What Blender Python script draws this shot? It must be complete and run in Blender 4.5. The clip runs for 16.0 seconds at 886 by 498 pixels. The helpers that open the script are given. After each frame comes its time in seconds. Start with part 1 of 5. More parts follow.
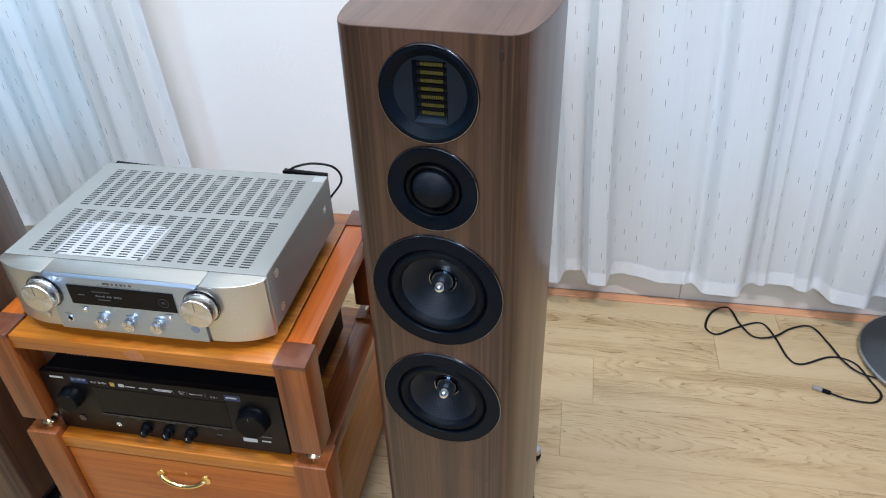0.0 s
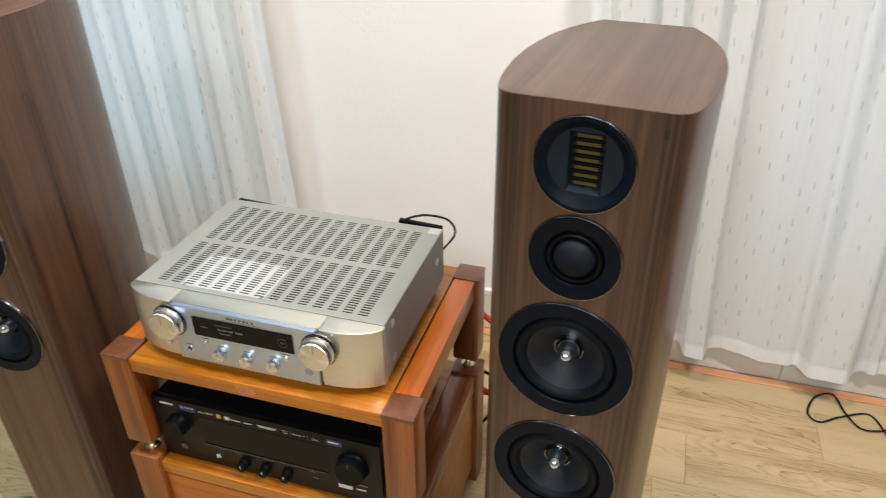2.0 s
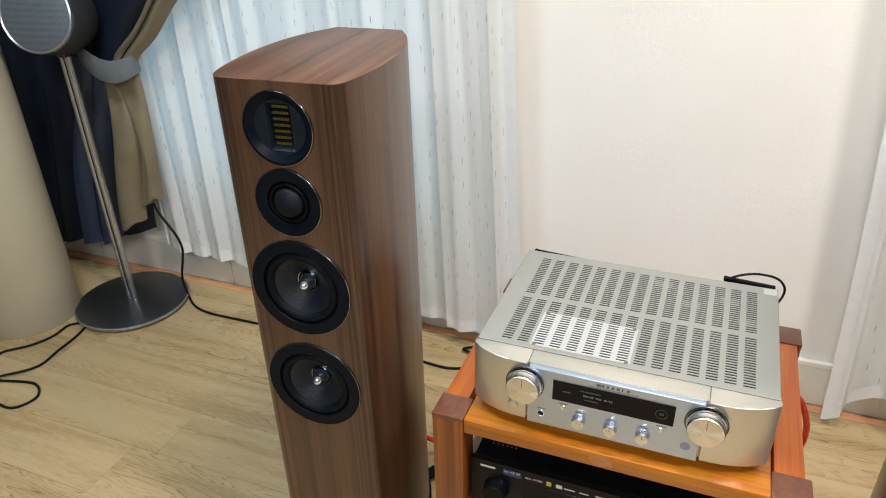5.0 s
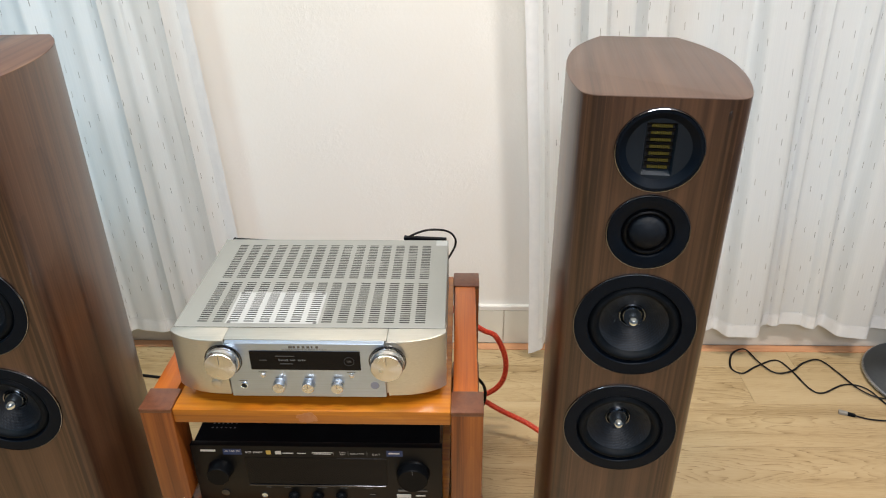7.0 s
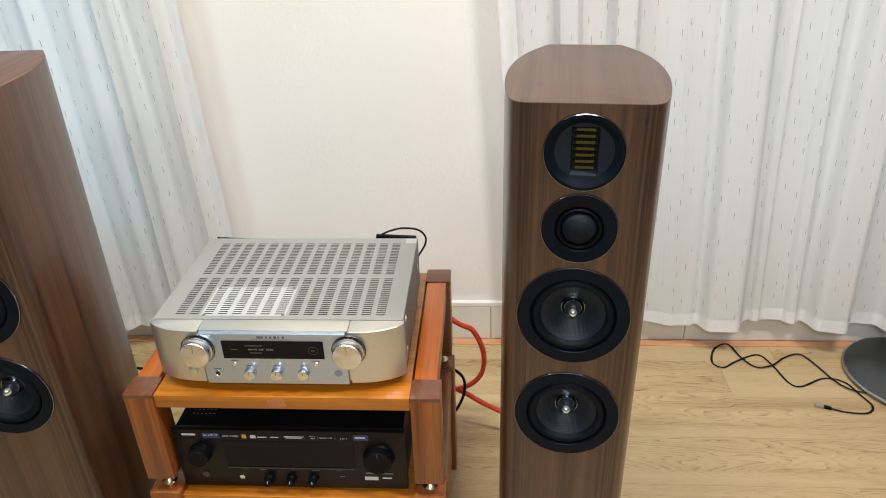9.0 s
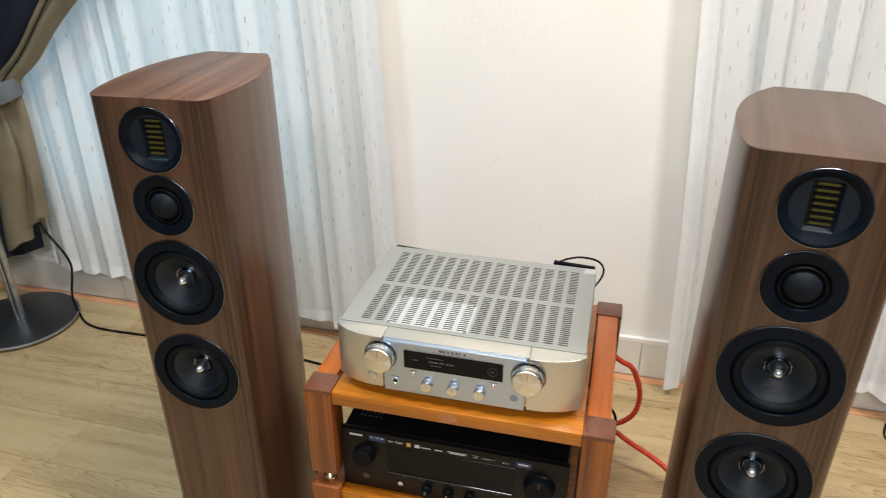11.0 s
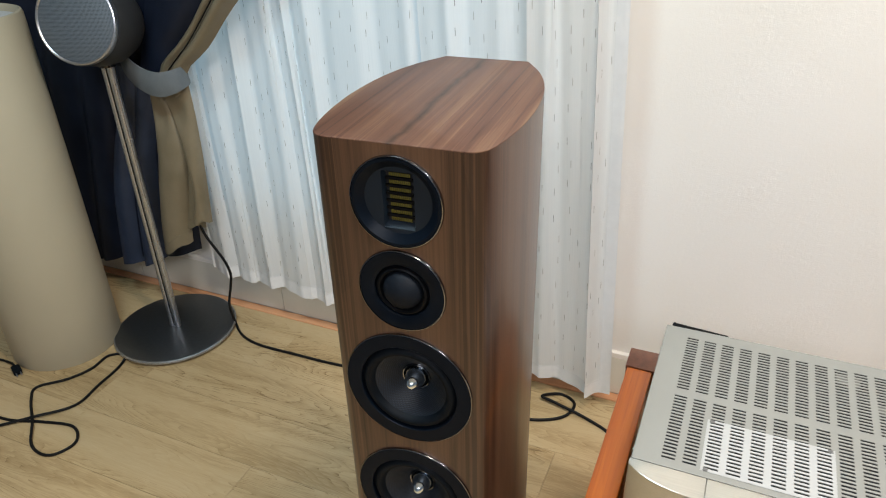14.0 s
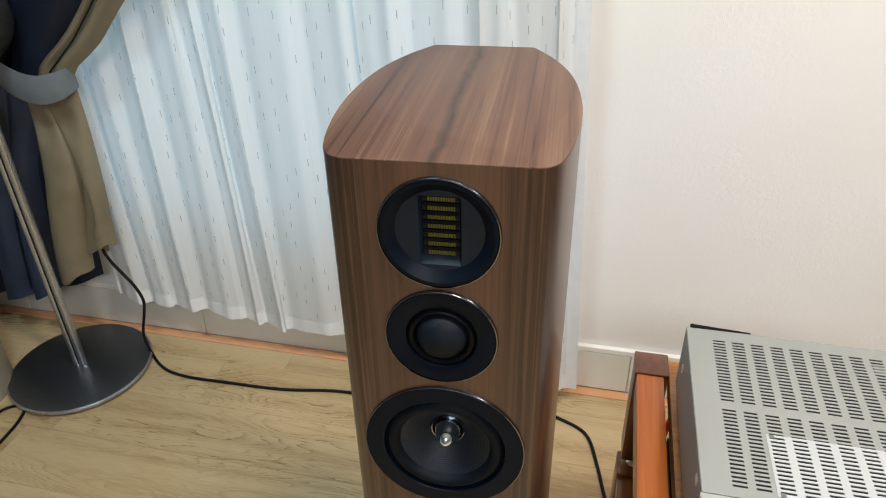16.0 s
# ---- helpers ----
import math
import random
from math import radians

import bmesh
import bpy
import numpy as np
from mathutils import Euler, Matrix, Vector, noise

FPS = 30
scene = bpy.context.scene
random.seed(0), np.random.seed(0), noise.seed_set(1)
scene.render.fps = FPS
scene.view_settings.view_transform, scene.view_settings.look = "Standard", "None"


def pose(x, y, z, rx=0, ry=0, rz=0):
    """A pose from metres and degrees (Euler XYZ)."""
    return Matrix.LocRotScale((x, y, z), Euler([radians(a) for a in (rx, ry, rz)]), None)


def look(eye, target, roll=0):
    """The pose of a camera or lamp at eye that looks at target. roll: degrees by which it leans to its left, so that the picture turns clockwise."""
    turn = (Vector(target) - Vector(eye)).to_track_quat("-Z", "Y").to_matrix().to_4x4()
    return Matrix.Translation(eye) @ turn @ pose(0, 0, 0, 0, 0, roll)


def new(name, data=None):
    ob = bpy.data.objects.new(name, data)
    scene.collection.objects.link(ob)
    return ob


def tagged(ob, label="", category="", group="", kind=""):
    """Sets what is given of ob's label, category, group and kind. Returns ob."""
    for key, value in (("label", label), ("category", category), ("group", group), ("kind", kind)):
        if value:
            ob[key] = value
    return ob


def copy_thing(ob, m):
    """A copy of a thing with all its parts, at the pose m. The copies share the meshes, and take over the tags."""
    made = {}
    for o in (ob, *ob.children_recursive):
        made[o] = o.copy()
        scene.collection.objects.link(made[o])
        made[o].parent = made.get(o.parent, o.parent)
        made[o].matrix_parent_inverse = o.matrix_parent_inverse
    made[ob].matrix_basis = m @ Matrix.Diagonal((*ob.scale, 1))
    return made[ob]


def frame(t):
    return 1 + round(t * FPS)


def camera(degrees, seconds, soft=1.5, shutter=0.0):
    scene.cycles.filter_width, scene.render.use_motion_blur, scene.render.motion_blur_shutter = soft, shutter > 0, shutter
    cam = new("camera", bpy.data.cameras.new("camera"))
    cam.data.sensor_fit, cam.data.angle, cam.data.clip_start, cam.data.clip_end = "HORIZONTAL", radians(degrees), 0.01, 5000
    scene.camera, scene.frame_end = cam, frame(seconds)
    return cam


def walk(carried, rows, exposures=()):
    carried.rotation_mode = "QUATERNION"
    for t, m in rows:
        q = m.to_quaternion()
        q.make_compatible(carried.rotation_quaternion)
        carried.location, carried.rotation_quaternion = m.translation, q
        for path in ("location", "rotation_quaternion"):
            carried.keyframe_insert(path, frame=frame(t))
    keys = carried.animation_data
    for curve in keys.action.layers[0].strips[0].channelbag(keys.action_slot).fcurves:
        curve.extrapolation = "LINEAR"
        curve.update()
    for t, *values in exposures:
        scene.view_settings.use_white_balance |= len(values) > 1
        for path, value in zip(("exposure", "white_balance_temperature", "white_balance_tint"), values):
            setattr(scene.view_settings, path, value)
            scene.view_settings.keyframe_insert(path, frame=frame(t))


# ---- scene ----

# ---------------------------------------------------------------- camera
EXPOSURES = [(0.0, 0.22, 5350, 10), (0.5, 0.16, 6500, 10), (1.5, 0.18, 6500, 10), (3.0, 0.22, 6500, 10), (5.5, 0.16, 6500, 10), (8.0, 0.12, 6500, 10), (11.0, 0.18, 6500, 10), (13.0, 0.11, 6500, 10), (14.5, 0.09, 6500, 10), (16.0, 0.10, 6500, 10)]
cam = camera(63.85, 16.0, 1.05, 0.25)
PATH = [
    (0, (0.653, -0.738, 1.327), (0.332, 0.864, 0.173), -2.1),
    (0.5, (0.641, -0.745, 1.33), (0.321, 0.882, 0.212), -2.2),
    (1, (0.641, -0.74, 1.326), (0.316, 0.904, 0.235), -1.8),
    (1.5, (0.622, -0.734, 1.337), (0.245, 0.913, 0.267), -1.1),
    (2, (0.565, -0.744, 1.345), (0.057, 0.885, 0.301), -0.6),
    (2.5, (0.484, -0.75, 1.354), (-0.238, 0.807, 0.328), -1.4),
    (3, (0.361, -0.774, 1.364), (-0.44, 0.759, 0.36), -1.9),
    (5.3, (0.051, -0.843, 1.359), (-0.542, 0.807, 0.397), -1.7),
    (5.5, (0.034, -0.852, 1.363), (-0.484, 0.824, 0.402), -1.8),
    (6, (0.088, -0.853, 1.348), (-0.18, 0.886, 0.398), -1.0),
    (6.5, (0.174, -0.87, 1.344), (0.082, 0.887, 0.394), -0.4),
    (7, (0.251, -0.901, 1.35), (0.2, 0.854, 0.393), -0.5),
    (7.5, (0.315, -0.934, 1.358), (0.236, 0.816, 0.392), -1.2),
    (8, (0.367, -0.958, 1.367), (0.261, 0.789, 0.4), -1.7),
    (8.2, (0.37, -0.961, 1.367), (0.261, 0.788, 0.403), -1.8),
    (10.3, (0.321, -0.976, 1.407), (0.093, 0.776, 0.47), -0.8),
    (10.5, (0.3, -0.976, 1.407), (0.012, 0.771, 0.477), -0.5),
    (11, (0.233, -0.971, 1.399), (-0.203, 0.75, 0.48), 0.0),
    (11.5, (0.142, -0.973, 1.39), (-0.389, 0.723, 0.473), 0.4),
    (12, (0.04, -0.937, 1.388), (-0.523, 0.746, 0.467), 0.1),
    (12.5, (-0.025, -0.902, 1.383), (-0.608, 0.769, 0.451), -0.6),
    (13, (-0.078, -0.816, 1.372), (-0.723, 0.823, 0.425), -1.1),
    (13.5, (-0.108, -0.707, 1.372), (-0.823, 0.889, 0.402), -1.4),
    (14, (-0.16, -0.638, 1.374), (-0.876, 0.938, 0.372), -1.8),
    (14.5, (-0.249, -0.586, 1.375), (-0.899, 1.004, 0.352), -2.8),
    (15, (-0.325, -0.551, 1.372), (-0.870, 1.070, 0.335), -3.0),
    (15.5, (-0.368, -0.538, 1.361), (-0.826, 1.101, 0.308), -2.4),
    (16, (-0.366, -0.541, 1.347), (-0.771, 1.109, 0.292), -1.3),
]
walk(cam, [(t, look(eye, target, roll)) for t, eye, target, roll in PATH], EXPOSURES)

# ---------------------------------------------------------------- light
world = bpy.data.worlds.new("room_air")
scene.world = world
world.use_nodes = True
world.node_tree.nodes["Background"].inputs[0].default_value = (0.85, 0.92, 1.0, 1)
world.node_tree.nodes["Background"].inputs[1].default_value = 0.10


def ceiling_panel(x, y, w, d, watts, colour):
    data = bpy.data.lights.new("ceiling_panel_light", "AREA")
    data.shape, data.size, data.size_y, data.energy, data.color = "RECTANGLE", w, d, watts, colour
    ob = new("ceiling_panel_light", data)
    ob.location = (x, y, 2.66)
    return ob


ceiling_panel(0.08, -0.10, 0.45, 0.10, 25, (1.0, 0.865, 0.715))
ceiling_panel(1.25, -0.42, 0.45, 0.10, 37, (1.0, 0.950, 0.905))
ceiling_panel(-0.95, -0.25, 0.45, 0.10, 22, (0.64, 0.89, 1.0))
ceiling_panel(0.3, -2.4, 1.4, 0.7, 64, (0.93, 0.94, 1.0))



def window_light(x, w, z0, z1, watts, colour):
    """Daylight in a window's opening, behind the sheer curtain."""
    data = bpy.data.lights.new("window_daylight", "AREA")
    data.shape, data.size, data.size_y, data.energy, data.color = "RECTANGLE", w, z1 - z0, watts, colour
    ob = new("window_daylight", data)
    ob.matrix_world = look((x, 1.02, (z0 + z1) / 2), (x, 0.0, (z0 + z1) / 2))
    return ob


window_light(-1.12, 1.3, 0.45, 2.05, 5.6, (0.48, 0.80, 1.0))
window_light(1.45, 1.3, 0.45, 2.05, 2.6, (0.66, 0.85, 1.0))

# ---------------------------------------------------------------- materials
def material(name, colour=(0.5, 0.5, 0.5), rough=0.5, metal=0.0, coat=0.0, emit=0.0):
    m = bpy.data.materials.new(name)
    m.use_nodes = True
    b = m.node_tree.nodes["Principled BSDF"]
    b.inputs["Base Color"].default_value = (*colour, 1)
    b.inputs["Roughness"].default_value = rough
    b.inputs["Metallic"].default_value = metal
    b.inputs["Coat Weight"].default_value = coat
    b.inputs["Coat Roughness"].default_value = 0.12
    if emit:
        b.inputs["Emission Color"].default_value = (*colour, 1)
        b.inputs["Emission Strength"].default_value = emit
    return m


def node(m, kind, **inputs):
    n = m.node_tree.nodes.new(kind)
    for key, value in inputs.items():
        n.inputs[key.replace("_", " ")].default_value = value
    return n


def link(m, a, b):
    m.node_tree.links.new(a, b)


def math_node(m, op, a, b=None, c=None):
    n = m.node_tree.nodes.new("ShaderNodeMath")
    n.operation = op
    for i, v in enumerate((a, b, c)):
        if v is None:
            continue
        if isinstance(v, (int, float)):
            n.inputs[i].default_value = v
        else:
            link(m, v, n.inputs[i])
    return n.outputs[0]


def ramp(m, fac, stops):
    n = m.node_tree.nodes.new("ShaderNodeValToRGB")
    e = n.color_ramp.elements
    while len(e) < len(stops):
        e.new(0.5)
    for el, (p, c) in zip(e, stops):
        el.position, el.color = p, (*c, 1)
    link(m, fac, n.inputs[0])
    return n.outputs[0]


def coords(m, scale=(1, 1, 1), shuffle=False):
    tc = m.node_tree.nodes.new("ShaderNodeTexCoord")
    mp = node(m, "ShaderNodeMapping", Scale=scale)
    link(m, tc.outputs["Object"], mp.inputs["Vector"])
    if shuffle:
        info = m.node_tree.nodes.new("ShaderNodeObjectInfo")
        mul = m.node_tree.nodes.new("ShaderNodeVectorMath")
        mul.operation = "MULTIPLY"
        mul.inputs[1].default_value = (7.3, 11.7, 5.1)
        link(m, info.outputs["Random"], mul.inputs[0])
        link(m, mul.outputs[0], mp.inputs["Location"])
    return mp.outputs[0]


def noise_tex(m, vec, scale, detail=4.0, rough=0.55, distort=0.0):
    n = node(m, "ShaderNodeTexNoise", Scale=scale, Detail=detail, Roughness=rough, Distortion=distort)
    link(m, vec, n.inputs["Vector"])
    return n.outputs["Fac"]


def bump(m, height, strength, distance):
    n = node(m, "ShaderNodeBump", Strength=strength, Distance=distance)
    link(m, height, n.inputs["Height"])
    link(m, n.outputs[0], m.node_tree.nodes["Principled BSDF"].inputs["Normal"])


def bsdf(m):
    return m.node_tree.nodes["Principled BSDF"]


def mottled(name, a, b, scale=30.0, rough=(0.4, 0.6), metal=0.0, relief=0.0, relief_scale=400.0, coat=0.0, shuffle=False):
    """A surface whose colour drifts between a and b, with fine relief and uneven gloss."""
    m = material(name, a, rough[0], metal, coat)
    v = coords(m, shuffle=shuffle)
    n1, n2 = noise_tex(m, v, scale, 5), noise_tex(m, v, relief_scale, 3)
    f = math_node(m, "ADD", math_node(m, "MULTIPLY", n1, 0.75), math_node(m, "MULTIPLY", n2, 0.25))
    link(m, ramp(m, f, [(0.32, a), (0.68, b)]), bsdf(m).inputs["Base Color"])
    r = math_node(m, "MULTIPLY_ADD", n1, rough[1] - rough[0], rough[0])
    link(m, r, bsdf(m).inputs["Roughness"])
    if relief:
        bump(m, n2, relief, 0.001)
    return m


def wood(name, stops, along, fine_scale=160.0, broad_scale=22.0, figure_scale=5.0, rings=5.0, rough=(0.3, 0.45), coat=0.0, shuffle=False, relief=0.15, figure=0.3, stretch=0.03, lines=0.0, flecks=False, spread=0.08):
    """Wood with its grain along one axis (0, 1, 2): fine streaks, broad bands and thin dark figure lines."""
    m = material(name, stops[0][1], rough[0], 0, coat)
    s = [1.0, 1.0, 1.0]
    s[along] = stretch
    v = coords(m, tuple(s), shuffle)
    fine = noise_tex(m, v, fine_scale, 6, 0.6, 0.2)
    broad = noise_tex(m, v, broad_scale, 4, 0.55, 0.3)
    s2 = [1.0, 1.0, 1.0]
    s2[along] = 0.16
    low = noise_tex(m, coords(m, tuple(s2), shuffle), figure_scale, 3, 0.45, 0.15)
    saw = math_node(m, "FRACT", math_node(m, "MULTIPLY", low, rings * 4.0))
    line = math_node(m, "POWER", saw, 3.0)
    fleck = fine
    if flecks:
        fleck = math_node(m, "MINIMUM", math_node(m, "MAXIMUM", math_node(m, "MULTIPLY", math_node(m, "SUBTRACT", fine, 0.44), 5.0), 0.0), 1.0)
        cluster = noise_tex(m, coords(m, tuple(s2), shuffle), 3.4, 2, 0.5, 0.4)
        cluster = math_node(m, "MINIMUM", math_node(m, "MAXIMUM", math_node(m, "MULTIPLY", math_node(m, "SUBTRACT", cluster, 0.38), 5.5), 0.18), 1.0)
        line = math_node(m, "MULTIPLY", line, cluster)
    f = math_node(m, "ADD", math_node(m, "MULTIPLY", fine, 0.42), math_node(m, "MULTIPLY", broad, 0.58))
    f = math_node(m, "SUBTRACT", f, math_node(m, "MULTIPLY", math_node(m, "MULTIPLY", line, fleck), figure))
    if lines:
        s3 = [1.0, 1.0, 1.0]
        s3[along] = stretch * 0.5
        thin = noise_tex(m, coords(m, tuple(s3), shuffle), 110, 2, 0.5, 0.1)
        thin = math_node(m, "MAXIMUM", math_node(m, "SUBTRACT", 1.0, math_node(m, "MULTIPLY", math_node(m, "ABSOLUTE", math_node(m, "SUBTRACT", thin, 0.56)), 26.0)), 0.0)
        f = math_node(m, "SUBTRACT", f, math_node(m, "MULTIPLY", thin, lines))
    if shuffle:
        info = m.node_tree.nodes.new("ShaderNodeObjectInfo")
        f = math_node(m, "ADD", f, math_node(m, "MULTIPLY_ADD", info.outputs["Random"], spread, -spread / 2))
    link(m, ramp(m, f, stops), bsdf(m).inputs["Base Color"])
    link(m, math_node(m, "MULTIPLY_ADD", fine, rough[1] - rough[0], rough[0]), bsdf(m).inputs["Roughness"])
    bump(m, fine, relief, 0.0005)
    return m


WALNUT = [(0.24, (0.014, 0.0060, 0.0038)), (0.38, (0.045, 0.0208, 0.0120)), (0.50, (0.080, 0.0388, 0.0212)), (0.60, (0.103, 0.0520, 0.0285)), (0.72, (0.132, 0.0700, 0.0390))]
TOPWOOD = [(0.26, (0.040, 0.019, 0.014)), (0.40, (0.092, 0.045, 0.031)), (0.49, (0.124, 0.063, 0.041)), (0.55, (0.156, 0.090, 0.056)), (0.68, (0.196, 0.118, 0.075))]


def edge_bands(m, start, width, depth):
    """Bundles of darker stripes towards both edges of a veneered front."""
    b = bsdf(m)
    base = b.inputs["Base Color"].links[0].from_socket
    sep = m.node_tree.nodes.new("ShaderNodeSeparateXYZ")
    link(m, coords(m), sep.inputs[0])
    near = math_node(m, "DIVIDE", math_node(m, "SUBTRACT", math_node(m, "ABSOLUTE", sep.outputs[0]), start), width)
    near = math_node(m, "MINIMUM", math_node(m, "MAXIMUM", near, 0.0), 1.0)
    fade = math_node(m, "DIVIDE", math_node(m, "SUBTRACT", 0.112, math_node(m, "ABSOLUTE", sep.outputs[0])), 0.022)
    near = math_node(m, "MULTIPLY", near, math_node(m, "MINIMUM", math_node(m, "MAXIMUM", fade, 0.12), 1.0))
    stripe = noise_tex(m, coords(m, (1, 1, 0.006)), 210, 3, 0.6)
    stripe = math_node(m, "MINIMUM", math_node(m, "MAXIMUM", math_node(m, "MULTIPLY", math_node(m, "SUBTRACT", stripe, 0.44), 9.0), 0.0), 1.0)
    mix = m.node_tree.nodes.new("ShaderNodeMix")
    mix.data_type = "RGBA"
    mix.blend_type = "MULTIPLY"
    link(m, math_node(m, "MULTIPLY", math_node(m, "MULTIPLY", near, stripe), depth), mix.inputs[0])
    link(m, base, mix.inputs[6])
    mix.inputs[7].default_value = (0.30, 0.26, 0.24, 1)
    link(m, mix.outputs[2], b.inputs["Base Color"])
    return m


walnut_side = edge_bands(wood("walnut_veneer_upright", WALNUT, 2, 300, 40, 6, 2.5, (0.28, 0.42), coat=0.24, figure=0.10, stretch=0.010, lines=0.05, shuffle=True), 0.052, 0.02, 0.75)


def mineral_streak(m):
    """A wandering grey mineral streak down the middle of a veneer, over plainer wood."""
    b = bsdf(m)
    base = b.inputs["Base Color"].links[0].from_socket
    v = coords(m)
    sep = m.node_tree.nodes.new("ShaderNodeSeparateXYZ")
    link(m, v, sep.inputs[0])
    wander = noise_tex(m, coords(m, (0.2, 1, 1)), 9, 5, 0.6)
    x = math_node(m, "ADD", sep.outputs[0], math_node(m, "MULTIPLY_ADD", wander, 0.040, -0.016))
    d = math_node(m, "ABSOLUTE", x)
    patchy = noise_tex(m, coords(m, (1.6, 0.35, 1)), 60, 5, 0.65)
    core = math_node(m, "MAXIMUM", math_node(m, "SUBTRACT", 1.0, math_node(m, "DIVIDE", d, 0.008)), 0.0)
    core = math_node(m, "MULTIPLY", core, math_node(m, "MULTIPLY", patchy, 1.5))
    wide = math_node(m, "MAXIMUM", math_node(m, "SUBTRACT", 1.0, math_node(m, "DIVIDE", d, 0.062)), 0.0)
    calm = m.node_tree.nodes.new("ShaderNodeMix")
    calm.data_type = "RGBA"
    link(m, math_node(m, "MULTIPLY", wide, 0.72), calm.inputs[0])
    link(m, base, calm.inputs[6])
    link(m, ramp(m, noise_tex(m, coords(m, (1, 0.05, 1)), 170, 5), [(0.3, (0.098, 0.052, 0.037)), (0.7, (0.132, 0.074, 0.052))]), calm.inputs[7])
    mix = m.node_tree.nodes.new("ShaderNodeMix")
    mix.data_type = "RGBA"
    link(m, core, mix.inputs[0])
    link(m, calm.outputs[2], mix.inputs[6])
    mix.inputs[7].default_value = (0.036, 0.026, 0.021, 1)
    link(m, mix.outputs[2], b.inputs["Base Color"])
    return m


walnut_top_streaked = mineral_streak(wood("walnut_veneer_top_streaked", TOPWOOD, 1, 260, 50, 5, 1.5, (0.38, 0.52), coat=0.03, figure=0.05, stretch=0.014, lines=0.10, shuffle=True))
bsdf(walnut_top_streaked).inputs["Specular IOR Level"].default_value = 0.3
TOPPLAIN = [(0.28, (0.036, 0.021, 0.016)), (0.42, (0.066, 0.040, 0.030)), (0.54, (0.084, 0.052, 0.039)), (0.68, (0.114, 0.071, 0.052))]
walnut_top_plain = wood("walnut_veneer_top_plain", TOPPLAIN, 1, 260, 40, 5, 1.5, (0.36, 0.50), coat=0.05, figure=0.06, stretch=0.014, lines=0.09, shuffle=True)
CEDAR = [(0.30, (0.22, 0.055, 0.003)), (0.46, (0.38, 0.122, 0.006)), (0.58, (0.48, 0.175, 0.010)), (0.70, (0.56, 0.230, 0.022))]
REDWOOD = [(0.30, (0.20, 0.042, 0.004)), (0.46, (0.38, 0.086, 0.005)), (0.60, (0.48, 0.122, 0.007)), (0.72, (0.55, 0.160, 0.012))]
POSTWOOD = [(0.30, (0.095, 0.022, 0.004)), (0.46, (0.195, 0.053, 0.010)), (0.60, (0.27, 0.085, 0.016)), (0.72, (0.34, 0.120, 0.026))]
rack_board = wood("varnished_orange_board", CEDAR, 0, 150, 24, 6, 2.5, (0.26, 0.40), coat=0.32, shuffle=True, figure=0.06, lines=0.08)
DRAWER = [(0.30, (0.22, 0.048, 0.004)), (0.46, (0.37, 0.100, 0.008)), (0.58, (0.46, 0.145, 0.014)), (0.70, (0.54, 0.200, 0.028))]
rack_drawer = wood("varnished_drawer_front", DRAWER, 0, 150, 24, 6, 2.5, (0.28, 0.42), coat=0.25, shuffle=True, figure=0.06, lines=0.06)
knot_wood = mottled("dark_knot", (0.010, 0.005, 0.0035), (0.020, 0.010, 0.007), 200, (0.35, 0.5))
rack_side = wood("varnished_orange_panel", CEDAR, 1, 150, 24, 6, 2.0, (0.30, 0.42), coat=0.10, shuffle=True, figure=0.12)
rack_rail = wood("varnished_red_rail", REDWOOD, 1, 150, 24, 6, 2.0, (0.28, 0.42), coat=0.28, shuffle=True, figure=0.08, lines=0.07)
# Darker post tones put the lower rail's shade into its colour.
rack_shaded_rail = wood("varnished_shaded_red_rail", POSTWOOD, 1, 150, 24, 6, 2.0, (0.24, 0.38), coat=0.3, shuffle=True, figure=0.08, lines=0.07)
rack_post = wood("varnished_red_post", POSTWOOD, 2, 150, 28, 7, 2.5, (0.30, 0.44), coat=0.22, shuffle=True, figure=0.08, lines=0.08)
rack_cap = mottled("post_end_grain", (0.085, 0.026, 0.012), (0.15, 0.052, 0.024), 90, (0.25, 0.4), coat=0.25, relief=0.2, shuffle=True)
OAK = [(0.20, (0.17, 0.104, 0.040)), (0.36, (0.335, 0.230, 0.110)), (0.48, (0.455, 0.332, 0.178)), (0.64, (0.505, 0.382, 0.220))]
oak_floor = wood("light_oak_laminate", OAK, 0, 330, 15, 6.5, 11.0, (0.34, 0.50), shuffle=True, figure=0.44, relief=0.12, stretch=0.075, flecks=True, spread=0.05)
edging = wood("orange_edging_strip", [(0.3, (0.50, 0.225, 0.10)), (0.6, (0.65, 0.335, 0.175))], 0, 120, 20, 5, 2, (0.4, 0.55), figure=0.1)
underlay = mottled("floor_joint", (0.25, 0.18, 0.10), (0.31, 0.23, 0.14), 60)


def plaster():
    m = material("white_plaster", (0.80, 0.78, 0.74), 0.75)
    v = coords(m)
    drift, lumps, grit = noise_tex(m, v, 1.7, 3), noise_tex(m, v, 70, 5, 0.65), noise_tex(m, v, 140, 4, 0.6)
    link(m, ramp(m, drift, [(0.35, (0.80, 0.775, 0.73)), (0.65, (0.84, 0.825, 0.80))]), bsdf(m).inputs["Base Color"])
    chips = math_node(m, "POWER", lumps, 3.0)
    patch = math_node(m, "SUBTRACT", noise_tex(m, v, 4.2, 3), 0.47)
    chips = math_node(m, "MULTIPLY", chips, math_node(m, "MAXIMUM", math_node(m, "MULTIPLY", patch, 5.0), 0.04))
    bump(m, math_node(m, "ADD", math_node(m, "MULTIPLY", chips, 1.5), math_node(m, "MULTIPLY", grit, 0.28)), 0.45, 0.0028)
    return m


